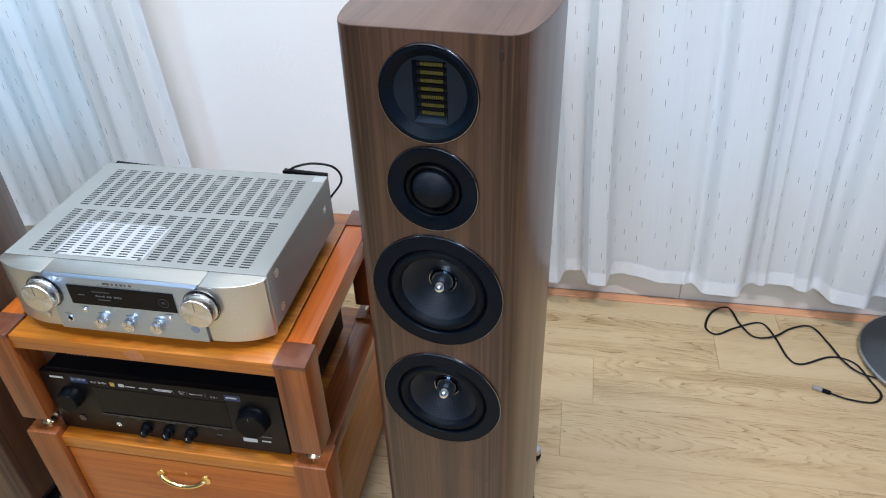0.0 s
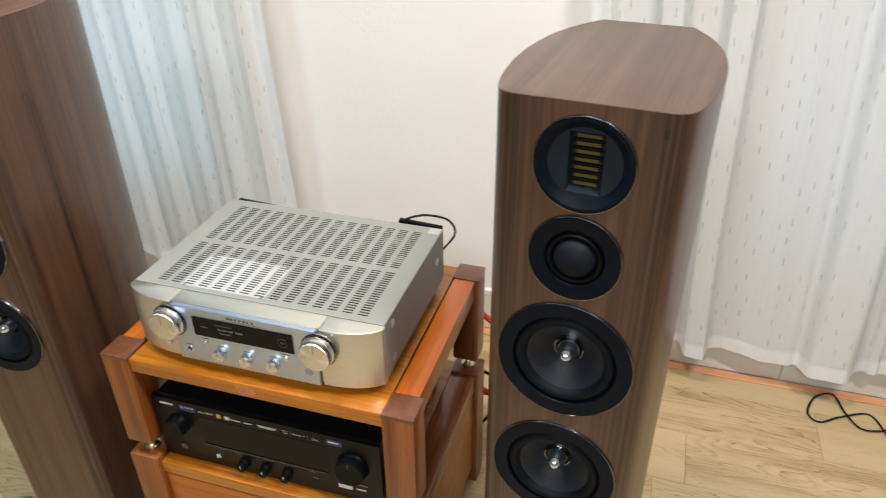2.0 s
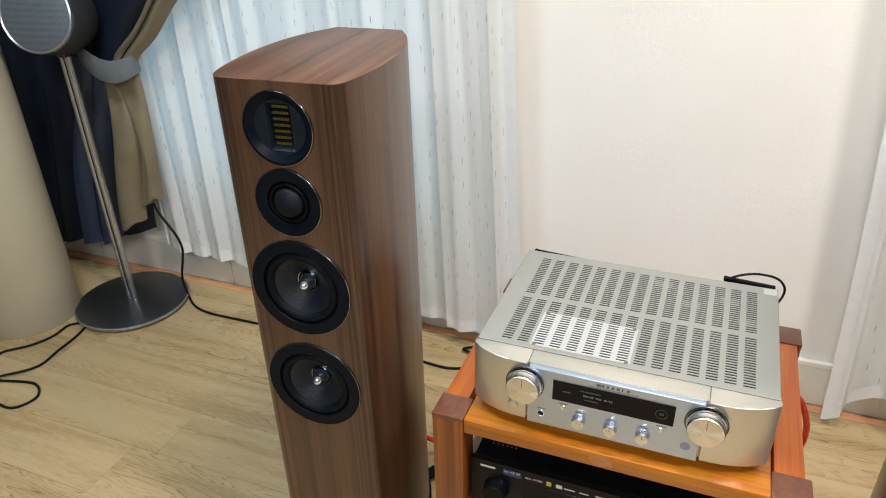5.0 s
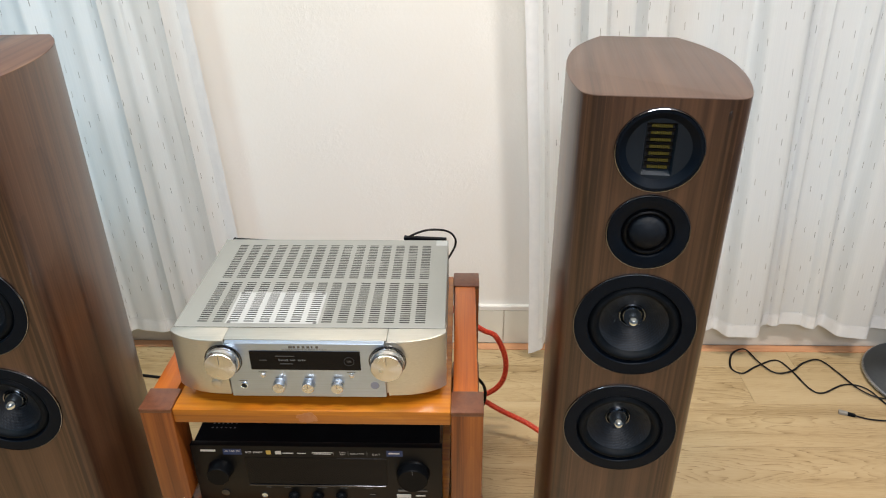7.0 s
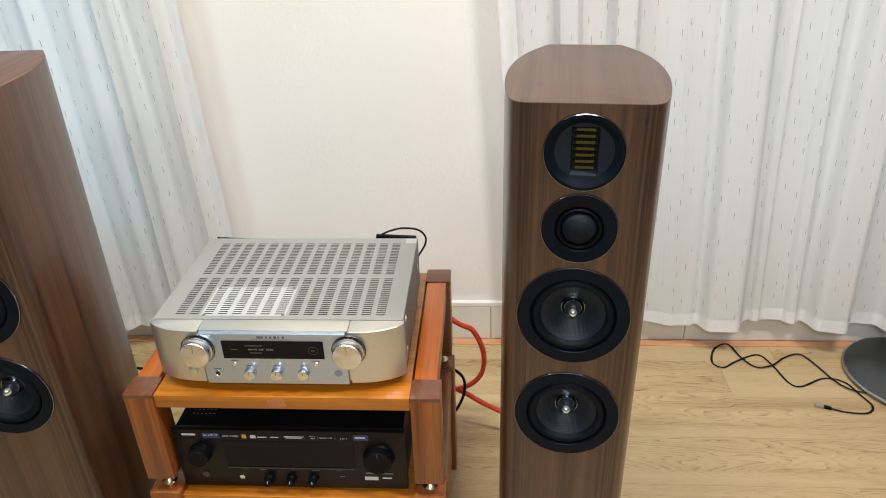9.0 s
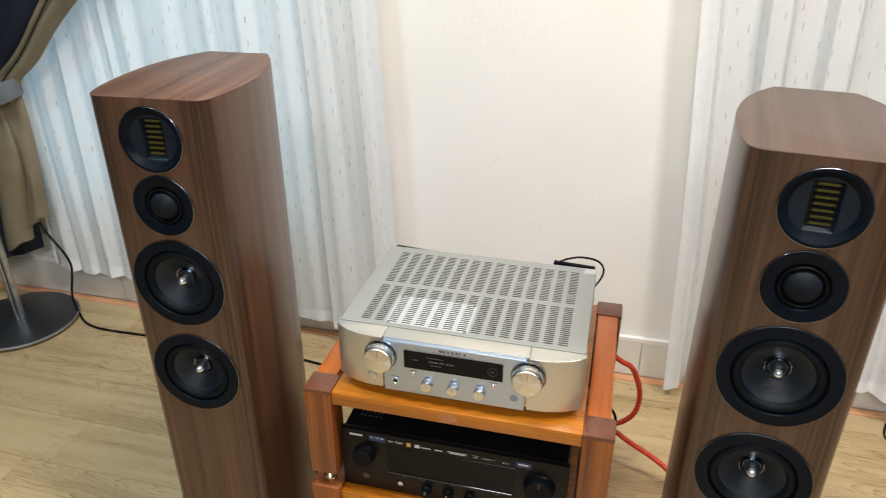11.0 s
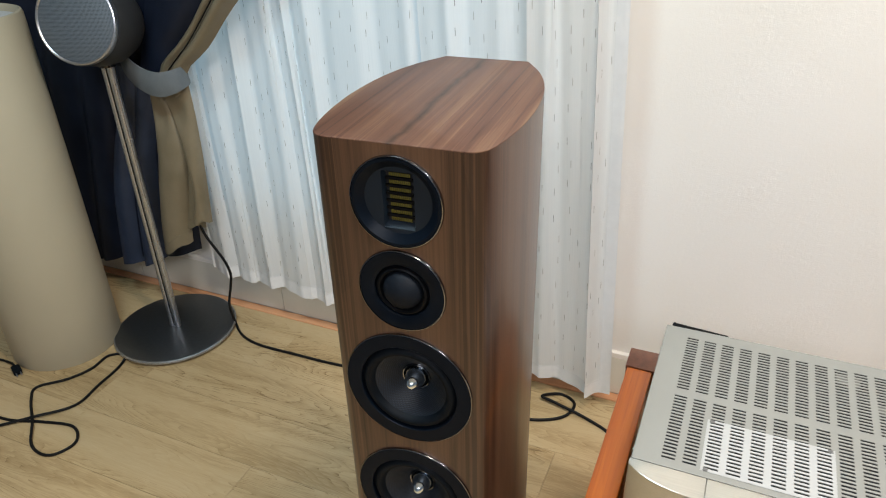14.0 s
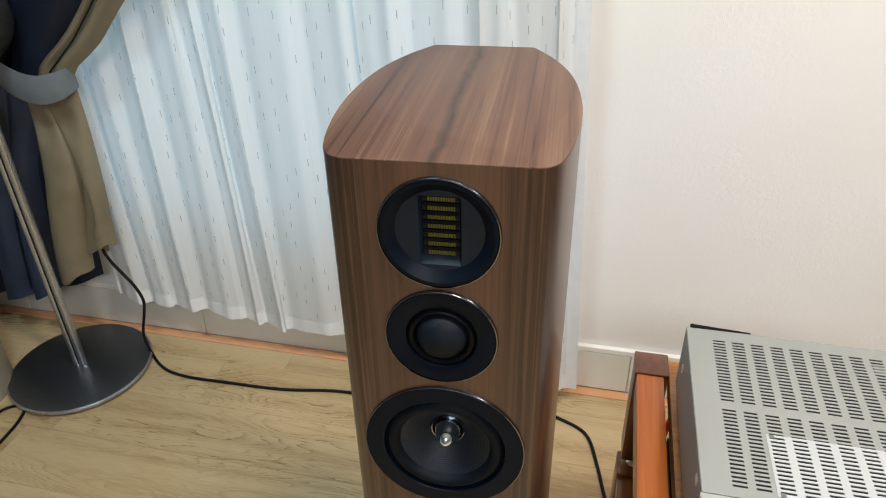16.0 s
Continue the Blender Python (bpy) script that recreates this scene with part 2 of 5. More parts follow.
wall_paint = plaster()
# Invented grey for the unseen walls: weakens bounced light and cools reflections.
bounce_grey = mottled("bounce_cutting_grey", (0.13, 0.15, 0.17), (0.17, 0.19, 0.21), 2.0, (0.6, 0.75), relief=0.1)
skirting_glaze = mottled("pale_ceramic", (0.68, 0.67, 0.605), (0.74, 0.73, 0.665), 9, (0.18, 0.3), shuffle=True)
grout = mottled("grout", (0.45, 0.42, 0.36), (0.55, 0.51, 0.45), 80)


def sheer():
    """White sheer cloth with a fine weave and short woven dashes; its UV map holds metres."""
    m = material("white_sheer_cloth", (0.84, 0.85, 0.86), 0.85)
    uv = m.node_tree.nodes.new("ShaderNodeUVMap")
    sep = m.node_tree.nodes.new("ShaderNodeSeparateXYZ")
    link(m, uv.outputs[0], sep.inputs[0])
    u, v = math_node(m, "DIVIDE", sep.outputs[0], 0.034), math_node(m, "DIVIDE", sep.outputs[1], 0.062)
    col = math_node(m, "FLOOR", u)
    v = math_node(m, "MULTIPLY_ADD", math_node(m, "MODULO", col, 2.0), 0.5, v)
    row = math_node(m, "FLOOR", v)
    cell = m.node_tree.nodes.new("ShaderNodeCombineXYZ")
    link(m, col, cell.inputs[0])
    link(m, row, cell.inputs[1])
    rnd = m.node_tree.nodes.new("ShaderNodeTexWhiteNoise")
    rnd.noise_dimensions = "2D"
    link(m, cell.outputs[0], rnd.inputs["Vector"])
    rs = m.node_tree.nodes.new("ShaderNodeSeparateColor")
    link(m, rnd.outputs["Color"], rs.inputs[0])
    du = math_node(m, "ABSOLUTE", math_node(m, "SUBTRACT", math_node(m, "FRACT", u), math_node(m, "MULTIPLY_ADD", rs.outputs[0], 0.5, 0.25)))
    dv = math_node(m, "ABSOLUTE", math_node(m, "SUBTRACT", math_node(m, "FRACT", v), math_node(m, "MULTIPLY_ADD", rs.outputs[1], 0.4, 0.3)))
    dash = math_node(m, "MULTIPLY", math_node(m, "LESS_THAN", du, 0.020), math_node(m, "LESS_THAN", dv, 0.145))
    dash = math_node(m, "MULTIPLY", dash, math_node(m, "GREATER_THAN", rs.outputs[2], 0.20))
    tone = ramp(m, rs.outputs[0], [(0.0, (0.12, 0.12, 0.12)), (0.5, (0.26, 0.23, 0.19)), (1.0, (0.36, 0.34, 0.31))])
    mix = m.node_tree.nodes.new("ShaderNodeMix")
    mix.data_type = "RGBA"
    link(m, math_node(m, "MULTIPLY", dash, 0.74), mix.inputs[0])
    streak = node(m, "ShaderNodeTexNoise", Scale=1.0, Detail=4.0)
    mp = node(m, "ShaderNodeMapping", Scale=(420.0, 5.0, 1.0))
    link(m, uv.outputs[0], mp.inputs[0])
    link(m, mp.outputs[0], streak.inputs["Vector"])
    link(m, ramp(m, streak.outputs["Fac"], [(0.3, (0.775, 0.795, 0.805)), (0.7, (0.815, 0.83, 0.835))]), mix.inputs[6])
    link(m, tone, mix.inputs[7])
    link(m, mix.outputs[2], bsdf(m).inputs["Base Color"])
    bump(m, streak.outputs["Fac"], 0.15, 0.001)
    tr = node(m, "ShaderNodeBsdfTranslucent")
    link(m, mix.outputs[2], tr.inputs[0])
    ms = node(m, "ShaderNodeMixShader", Fac=0.33)
    link(m, bsdf(m).outputs[0], ms.inputs[1])
    link(m, tr.outputs[0], ms.inputs[2])
    link(m, ms.outputs[0], m.node_tree.nodes["Material Output"].inputs[0])
    return m


sheer_cloth = sheer()
hem_cloth = mottled("sheer_hem", (0.68, 0.695, 0.71), (0.74, 0.75, 0.76), 40, (0.8, 0.9), relief=0.2)
navy_cloth = mottled("navy_satin", (0.0045, 0.007, 0.016), (0.010, 0.016, 0.034), 14, (0.42, 0.6), relief=0.2, relief_scale=900)
slate_cloth = mottled("slate_blue_satin", (0.016, 0.025, 0.050), (0.031, 0.045, 0.082), 14, (0.42, 0.6), relief=0.2, relief_scale=900)
khaki_cloth = mottled("khaki_satin", (0.155, 0.128, 0.080), (0.215, 0.180, 0.120), 12, (0.40, 0.55), relief=0.25, relief_scale=900)
tie_cloth = mottled("grey_tie_cloth", (0.105, 0.125, 0.14), (0.145, 0.165, 0.18), 30, (0.6, 0.75), relief=0.2, relief_scale=900)
bsdf(navy_cloth).inputs["Specular IOR Level"].default_value = 0.3
silver_paint = mottled("satin_silver_paint", (0.255, 0.26, 0.245), (0.285, 0.29, 0.273), 5, (0.52, 0.60), metal=0.2, relief=0.05, relief_scale=1500)


def brushed(name, colour, rough, along=(1, 60, 60)):
    m = material(name, colour, rough, 0.92)
    n = noise_tex(m, coords(m, along), 14, 6, 0.7)
    link(m, ramp(m, n, [(0.3, tuple(c * 0.9 for c in colour)), (0.7, tuple(min(1, c * 1.06) for c in colour))]), bsdf(m).inputs["Base Color"])
    link(m, math_node(m, "MULTIPLY_ADD", n, 0.16, rough - 0.08), bsdf(m).inputs["Roughness"])
    bump(m, n, 0.05, 0.0005)
    return m


fascia_metal = brushed("brushed_champagne_aluminium", (0.66, 0.65, 0.60), 0.36)
panel_metal = brushed("brushed_silver_aluminium", (0.47, 0.57, 0.73), 0.33)
knob_metal = mottled("turned_aluminium", (0.70, 0.70, 0.68), (0.77, 0.77, 0.75), 40, (0.24, 0.30), metal=1.0)
turned = knob_metal.node_tree.nodes.new("ShaderNodeTangent")
turned.direction_type, turned.axis = "RADIAL", "Y"
link(knob_metal, turned.outputs[0], bsdf(knob_metal).inputs["Tangent"])
bsdf(knob_metal).inputs["Anisotropic"].default_value = 0.95
stand_metal = brushed("grey_anodised_metal", (0.145, 0.155, 0.165), 0.36, (8, 8, 8))
steel = brushed("brushed_steel", (0.48, 0.50, 0.54), 0.28, (60, 60, 2))
chrome = material("chrome", (0.76, 0.88, 1.0), 0.13, 1.0)
brass = mottled("brass", (0.66, 0.54, 0.30), (0.80, 0.68, 0.44), 60, (0.18, 0.32), metal=1.0)
gilt = mottled("gilt_brass", (0.78, 0.56, 0.18), (0.90, 0.70, 0.30), 50, (0.12, 0.25), metal=1.0)
gloss_black = material("gloss_black", (0.012, 0.012, 0.014), 0.08, 0, 0.4)
rim_black = material("polished_black_chrome", (0.26, 0.27, 0.29), 0.09, 1.0)
satin_black = mottled("satin_black", (0.0018, 0.0022, 0.0030), (0.0040, 0.0046, 0.0058), 40, (0.34, 0.44), relief=0.08, relief_scale=1800)
flange_black = mottled("driver_flange_black", (0.0022, 0.0046, 0.0088), (0.0038, 0.0068, 0.0120), 30, (0.30, 0.38), relief=0.06, relief_scale=2000)
rubber = mottled("rubber", (0.0024, 0.0040, 0.0064), (0.0046, 0.0068, 0.0096), 60, (0.45, 0.6))
dome_cloth = mottled("dome_cloth", (0.0045, 0.0064, 0.0100), (0.0090, 0.0120, 0.0170), 50, (0.42, 0.52), relief=0.25, relief_scale=2200)
for dark in (satin_black, flange_black, rubber, dome_cloth):
    bsdf(dark).inputs["Specular IOR Level"].default_value = 0.09
receiver_face = mottled("satin_black_fascia", (0.0016, 0.0020, 0.0028), (0.0030, 0.0035, 0.0046), 30, (0.36, 0.46), relief=0.06, relief_scale=1800)
bsdf(receiver_face).inputs["Specular IOR Level"].default_value = 0.25
plate_blue = material("dark_slate_plate", (0.0095, 0.0160, 0.0250), 0.40)
bsdf(plate_blue).inputs["Specular IOR Level"].default_value = 0.2
# Near-black colour stands for the shade inside holes, slots and gaps.
gap_shade = material("painted_gap_shade", (0.006, 0.006, 0.007), 0.8)


def pleated_film():
    m = material("olive_pleated_film", (0.10, 0.085, 0.008), 0.4)
    tc = m.node_tree.nodes.new("ShaderNodeTexCoord")
    w = node(m, "ShaderNodeTexWave", Scale=130.0)
    w.bands_direction = "X"
    link(m, tc.outputs["Object"], w.inputs["Vector"])
    link(m, ramp(m, w.outputs["Fac"], [(0.12, (0.018, 0.016, 0.004)), (0.45, (0.105, 0.092, 0.008))]), bsdf(m).inputs["Base Color"])
    bump(m, w.outputs["Fac"], 0.5, 0.0008)
    return m


ribbon_olive = pleated_film()


def woven_cone():
    m = material("woven_cone", (0.02, 0.024, 0.03), 0.43)
    tc = m.node_tree.nodes.new("ShaderNodeTexCoord")
    waves = []
    for d in ("X", "Z"):
        w = node(m, "ShaderNodeTexWave", Scale=150.0)
        w.bands_direction = d
        link(m, tc.outputs["Object"], w.inputs["Vector"])
        waves.append(w.outputs["Fac"])
    f = math_node(m, "MULTIPLY", *waves)
    link(m, ramp(m, f, [(0.0, (0.004, 0.006, 0.009)), (0.8, (0.015, 0.026, 0.044))]), bsdf(m).inputs["Base Color"])
    bump(m, f, 0.35, 0.0006)
    return m


cone_weave = woven_cone()
bsdf(cone_weave).inputs["Specular IOR Level"].default_value = 0.32


def mesh_grille():
    m = material("silver_mesh", (0.2, 0.22, 0.24), 0.5, 0.3)
    tc = m.node_tree.nodes.new("ShaderNodeTexCoord")
    vo = node(m, "ShaderNodeTexVoronoi", Scale=330.0, Randomness=0.0)
    vo.voronoi_dimensions = "2D"
    link(m, tc.outputs["Object"], vo.inputs["Vector"])
    link(m, ramp(m, vo.outputs["Distance"], [(0.22, (0.035, 0.045, 0.058)), (0.45, (0.155, 0.185, 0.215))]), bsdf(m).inputs["Base Color"])
    return m


grille_mesh = mesh_grille()
shell_grey = mottled("dark_grey_shell", (0.022, 0.024, 0.027), (0.032, 0.034, 0.037), 20, (0.5, 0.6))
lid_grey = mottled("pale_grey_lid", (0.42, 0.45, 0.47), (0.48, 0.51, 0.53), 20, (0.5, 0.6))
cream_shell = mottled("cream_matt_shell", (0.40, 0.36, 0.265), (0.45, 0.405, 0.30), 3, (0.5, 0.62), relief=0.05, relief_scale=900)
film = material("white_film", (0.41, 0.418, 0.418), 0.9)
bsdf(film).inputs["Specular IOR Level"].default_value = 0.25
display_glass = material("display_glass", (0.004, 0.004, 0.005), 0.16)
bsdf(display_glass).inputs["Specular IOR Level"].default_value = 0.15
glyph_white = material("printed_white", (0.62, 0.62, 0.60), 0.5)
glyph_grey = material("printed_grey", (0.13, 0.13, 0.13), 0.5)
glyph_lit = material("display_lit", (0.12, 0.13, 0.135), 0.5, emit=0.06)
display_dim = material("display_dim", (0.055, 0.058, 0.06), 0.5)
print_dark = material("printed_dark", (0.10, 0.10, 0.10), 0.5)
badge_blue = material("blue_badge", (0.012, 0.035, 0.12), 0.35)
badge_gold = material("gold_badge", (0.55, 0.38, 0.08), 0.4)
ir_lens = material("ir_lens", (0.24, 0.26, 0.33), 0.2)
cable_black = mottled("black_cable", (0.0035, 0.0035, 0.004), (0.008, 0.008, 0.009), 90, (0.45, 0.6))
bsdf(cable_black).inputs["Specular IOR Level"].default_value = 0.2


def braid():
    m = material("red_braid", (0.55, 0.05, 0.02), 0.5)
    v = coords(m)
    vo = node(m, "ShaderNodeTexVoronoi", Scale=160.0)
    link(m, v, vo.inputs["Vector"])
    link(m, ramp(m, vo.outputs["Distance"], [(0.1, (0.80, 0.105, 0.035)), (0.6, (0.58, 0.035, 0.015))]), bsdf(m).inputs["Base Color"])
    bump(m, vo.outputs["Distance"], 0.6, 0.002)
    return m


red_braid = braid()
plug_clear = material("clear_plug", (0.26, 0.25, 0.23), 0.2)
stain = mottled("pale_worn_stain", (0.38, 0.125, 0.030), (0.45, 0.20, 0.085), 120, (0.35, 0.5), shuffle=True)
inside_parts = mottled("dim_inside_parts", (0.02, 0.02, 0.02), (0.20, 0.20, 0.18), 60)

# ---------------------------------------------------------------- mesh helpers
def part(name, bm, mat, parent=None, label="", at=None):
    """Links a bmesh as one mesh object, shaded smooth but for its sharp edges."""
    bmesh.ops.recalc_face_normals(bm, faces=bm.faces[:])
    for f in bm.faces:
        f.smooth = True
    for e in bm.edges:
        if len(e.link_faces) == 2 and e.calc_face_angle(0) > 0.6:
            e.smooth = False
    me = bpy.data.meshes.new(name)
    bm.to_mesh(me)
    bm.free()
    me.materials.append(mat)
    ob = new(name, me)
    if parent is not None:
        ob.parent = parent
    if at is not None:
        ob.matrix_local = at
    if label:
        tagged(ob, label)
    return ob


def thing(name, label, category, m=None, group="", kind=""):
    ob = new(name)
    ob.empty_display_size = 0.05
    if m is not None:
        ob.matrix_world = m
    return tagged(ob, label, category, group, kind)


def box(x0, x1, y0, y1, z0, z1, b=0.0, seg=2):
    bm = bmesh.new()
    bmesh.ops.create_cube(bm, size=1, matrix=Matrix.Translation(((x0 + x1) / 2, (y0 + y1) / 2, (z0 + z1) / 2)) @ Matrix.Diagonal((x1 - x0, y1 - y0, z1 - z0, 1)))
    if b:
        bmesh.ops.bevel(bm, geom=bm.edges[:], offset=b, segments=seg, affect="EDGES", profile=0.6)
    return bm


def joined(*bms):
    out = bmesh.new()
    for bm in bms:
        me = bpy.data.meshes.new("tmp")
        bm.to_mesh(me)
        bm.free()
        out.from_mesh(me)
        bpy.data.meshes.remove(me)
    return out


def moved(bm, m):
    bm.transform(m)
    return bm


FRONT = Matrix.Rotation(radians(90), 4, "X")  # a lathe's own z turned to face -y


def lathe(profile, seg=48, m=None):
    """Turns a profile of (radius, height) round z."""
    bm = bmesh.new()
    rings = []
    for r, h in profile:
        if r < 1e-6:
            rings.append([bm.verts.new((0, 0, h))])
        else:
            rings.append([bm.verts.new((r * math.cos(2 * math.pi * i / seg), r * math.sin(2 * math.pi * i / seg), h)) for i in range(seg)])
    for a, b in zip(rings, rings[1:]):
        for i in range(seg):
            j = (i + 1) % seg
            if len(a) == 1 and len(b) == 1:
                break
            if len(a) == 1:
                bm.faces.new((a[0], b[i], b[j]))
            elif len(b) == 1:
                bm.faces.new((a[i], a[j], b[0]))
            else:
                bm.faces.new((a[i], a[j], b[j], b[i]))
    if m is not None:
        bm.transform(m)
    return bm


def prism(outline, z0, z1, soft=0.0):
    """An upright prism over a plan outline, its upper rim eased by soft."""
    bm = bmesh.new()
    n = len(outline)
    cx, cy = sum(p[0] for p in outline) / n, sum(p[1] for p in outline) / n
    levels = [(z0, 0.0), (z1 - soft, 0.0)]
    if soft:
        levels += [(z1 - soft * 0.35, soft * 0.25), (z1, soft)]
    rings = []
    for z, inset in levels:
        ring = []
        for x, y in outline:
            d = math.hypot(x - cx, y - cy)
            k = (d - inset) / d
            ring.append(bm.verts.new((cx + (x - cx) * k, cy + (y - cy) * k, z)))
        rings.append(ring)
    for a, b in zip(rings, rings[1:]):
        for i in range(n):
            bm.faces.new((a[i], a[(i + 1) % n], b[(i + 1) % n], b[i]))
    bm.faces.new(rings[-1])
    bm.faces.new(rings[0][::-1])
    return bm


def spline(points, per=8):
    """A smooth line through the points."""
    p = [Vector(q) for q in points]
    p = [p[0] * 2 - p[1]] + p + [p[-1] * 2 - p[-2]]
    out = []
    for i in range(1, len(p) - 2):
        for k in range(per):
            t = k / per
            a, b, c, d = p[i - 1], p[i], p[i + 1], p[i + 2]
            out.append(0.5 * (2 * b + (c - a) * t + (2 * a - 5 * b + 4 * c - d) * t * t + (3 * b - a - 3 * c + d) * t**3))
    return out + [p[-2]]


def tube(points, r, seg=8, flat=None, per=8):
    """A cable through the points; flat: (width, thickness) for a ribbon lying flat."""
    line = spline(points, per)
    bm = bmesh.new()
    rings = []
    side = Vector((1, 0, 0))
    for i, q in enumerate(line):
        d = (line[min(i + 1, len(line) - 1)] - line[max(i - 1, 0)]).normalized()
        if flat:
            s = d.cross(Vector((0, 0, 1))).normalized()
        else:
            s = (side - d * side.dot(d))
            s = s.normalized() if s.length > 1e-4 else d.orthogonal().normalized()
        side, up = s, s.cross(d).normalized()
        a, b = (flat[0] / 2, flat[1] / 2) if flat else (r, r)
        rings.append([bm.verts.new(q + s * a * math.cos(2 * math.pi * k / seg) + up * b * math.sin(2 * math.pi * k / seg)) for k in range(seg)])
    for a, b in zip(rings, rings[1:]):
        for k in range(seg):
            bm.faces.new((a[k], a[(k + 1) % seg], b[(k + 1) % seg], b[k]))
    bm.faces.new(rings[0][::-1])
    bm.faces.new(rings[-1])
    return bm


def lettering(text, size, m):
    """Words in the built-in font as a mesh, upright on a front that faces -y."""
    cu = bpy.data.curves.new("words", "FONT")
    cu.body, cu.size, cu.align_x, cu.align_y, cu.extrude, cu.resolution_u = text, size, "CENTER", "CENTER", 0.00012, 3
    ob = bpy.data.objects.new("words", cu)
    scene.collection.objects.link(ob)
    me = bpy.data.meshes.new_from_object(ob.evaluated_get(bpy.context.evaluated_depsgraph_get()))
    bm = bmesh.new()
    bm.from_mesh(me)
    bpy.data.objects.remove(ob)
    bpy.data.meshes.remove(me)
    bm.transform(m @ FRONT)
    return bm


# ---------------------------------------------------------------- room
WALL_Y, LEFT_X, RIGHT_X, BACK_Y, TOP_Z = 0.961, -2.75, 2.75, -3.4, 2.7


def setting(name, bm, mat, label, category):
    ob = part(name, bm, mat)
    return tagged(ob, label, category, kind="structure")


OPENINGS = [(-1.72, -0.66), (0.85, 2.05)]
SILL, HEAD = 0.42, 2.10


def pierced_wall():
    """The curtained wall with its two window openings."""
    xs = [LEFT_X - 0.12, *[x for pair in OPENINGS for x in pair], RIGHT_X + 0.12]
    zs = [-0.1, SILL, HEAD, TOP_Z]
    bms = []
    for i in range(5):
        if i % 2 == 0:
            bms.append(box(xs[i], xs[i + 1], WALL_Y, WALL_Y + 0.15, zs[0], zs[3]))
        else:
            bms += [box(xs[i], xs[i + 1], WALL_Y, WALL_Y + 0.15, zs[0], zs[1]), box(xs[i], xs[i + 1], WALL_Y, WALL_Y + 0.15, zs[2], zs[3])]
    bm = joined(*bms)
    bmesh.ops.remove_doubles(bm, verts=bm.verts[:], dist=1e-5)
    return bm


setting("wall_north", pierced_wall(), wall_paint, "white painted plaster wall with a rough trowelled surface", "wall")
# West, east and south walls are unseen; their dark tone curbs fill light.
setting("wall_west", box(LEFT_X - 0.12, LEFT_X, BACK_Y, WALL_Y, -0.1, TOP_Z), bounce_grey, "unseen side wall closing the room, made grey to cut bounced light", "wall")
setting("wall_east", box(RIGHT_X, RIGHT_X + 0.12, BACK_Y, WALL_Y, -0.1, TOP_Z), bounce_grey, "unseen side wall closing the room, made grey to cut bounced light", "wall")
setting("wall_south", box(LEFT_X - 0.12, RIGHT_X + 0.12, BACK_Y - 0.12, BACK_Y, -0.1, TOP_Z), bounce_grey, "unseen wall behind the viewer, made grey to cut bounced light", "wall")
setting("ceiling", box(LEFT_X - 0.12, RIGHT_X + 0.12, BACK_Y - 0.12, WALL_Y + 0.15, TOP_Z, TOP_Z + 0.1), wall_paint, "plain white ceiling over the listening room", "ceiling")
floor = setting("floor", box(LEFT_X, RIGHT_X, BACK_Y, WALL_Y, -0.1, -0.004), underlay, "light oak laminate plank floor with dark grain figure", "floor")
trim = setting("trim", box(LEFT_X, RIGHT_X, 0.916, 0.9455, -0.004, 0.004, 0.0015, 1), edging, "orange wooden edging strip between floor and skirting", "trim")
baseboard = setting("baseboard", box(LEFT_X, RIGHT_X, 0.950, WALL_Y, -0.004, 0.124), grout, "cream ceramic tile skirting along the plaster wall", "skirting")


# ---------------------------------------------------------------- loudspeakers
HALF = [(0.0, 0.083), (0.0016, 0.0905), (0.006, 0.0975), (0.014, 0.1035), (0.028, 0.1085), (0.052, 0.1135), (0.085, 0.1180), (0.122, 0.1205), (0.160, 0.1202),
        (0.197, 0.1170), (0.234, 0.1108), (0.270, 0.1005), (0.303, 0.0865), (0.329, 0.0715), (0.344, 0.0620)]
CURVE = [(q.x, q.y) for q in spline([(y, w, 0) for y, w in HALF], 4)]
PLAN = [(-w, y) for y, w in CURVE[::-1]] + [(w, y) for y, w in CURVE]
TOP = 1.094


HOLES = [(0.963, TOP - 0.0014, 1.024, 0.0520), (0.848, 0.963, 0.9070, 0.0360), (0.6535, 0.848, 0.7545, 0.0685), (0.457, 0.6535, 0.5575, 0.0685)]


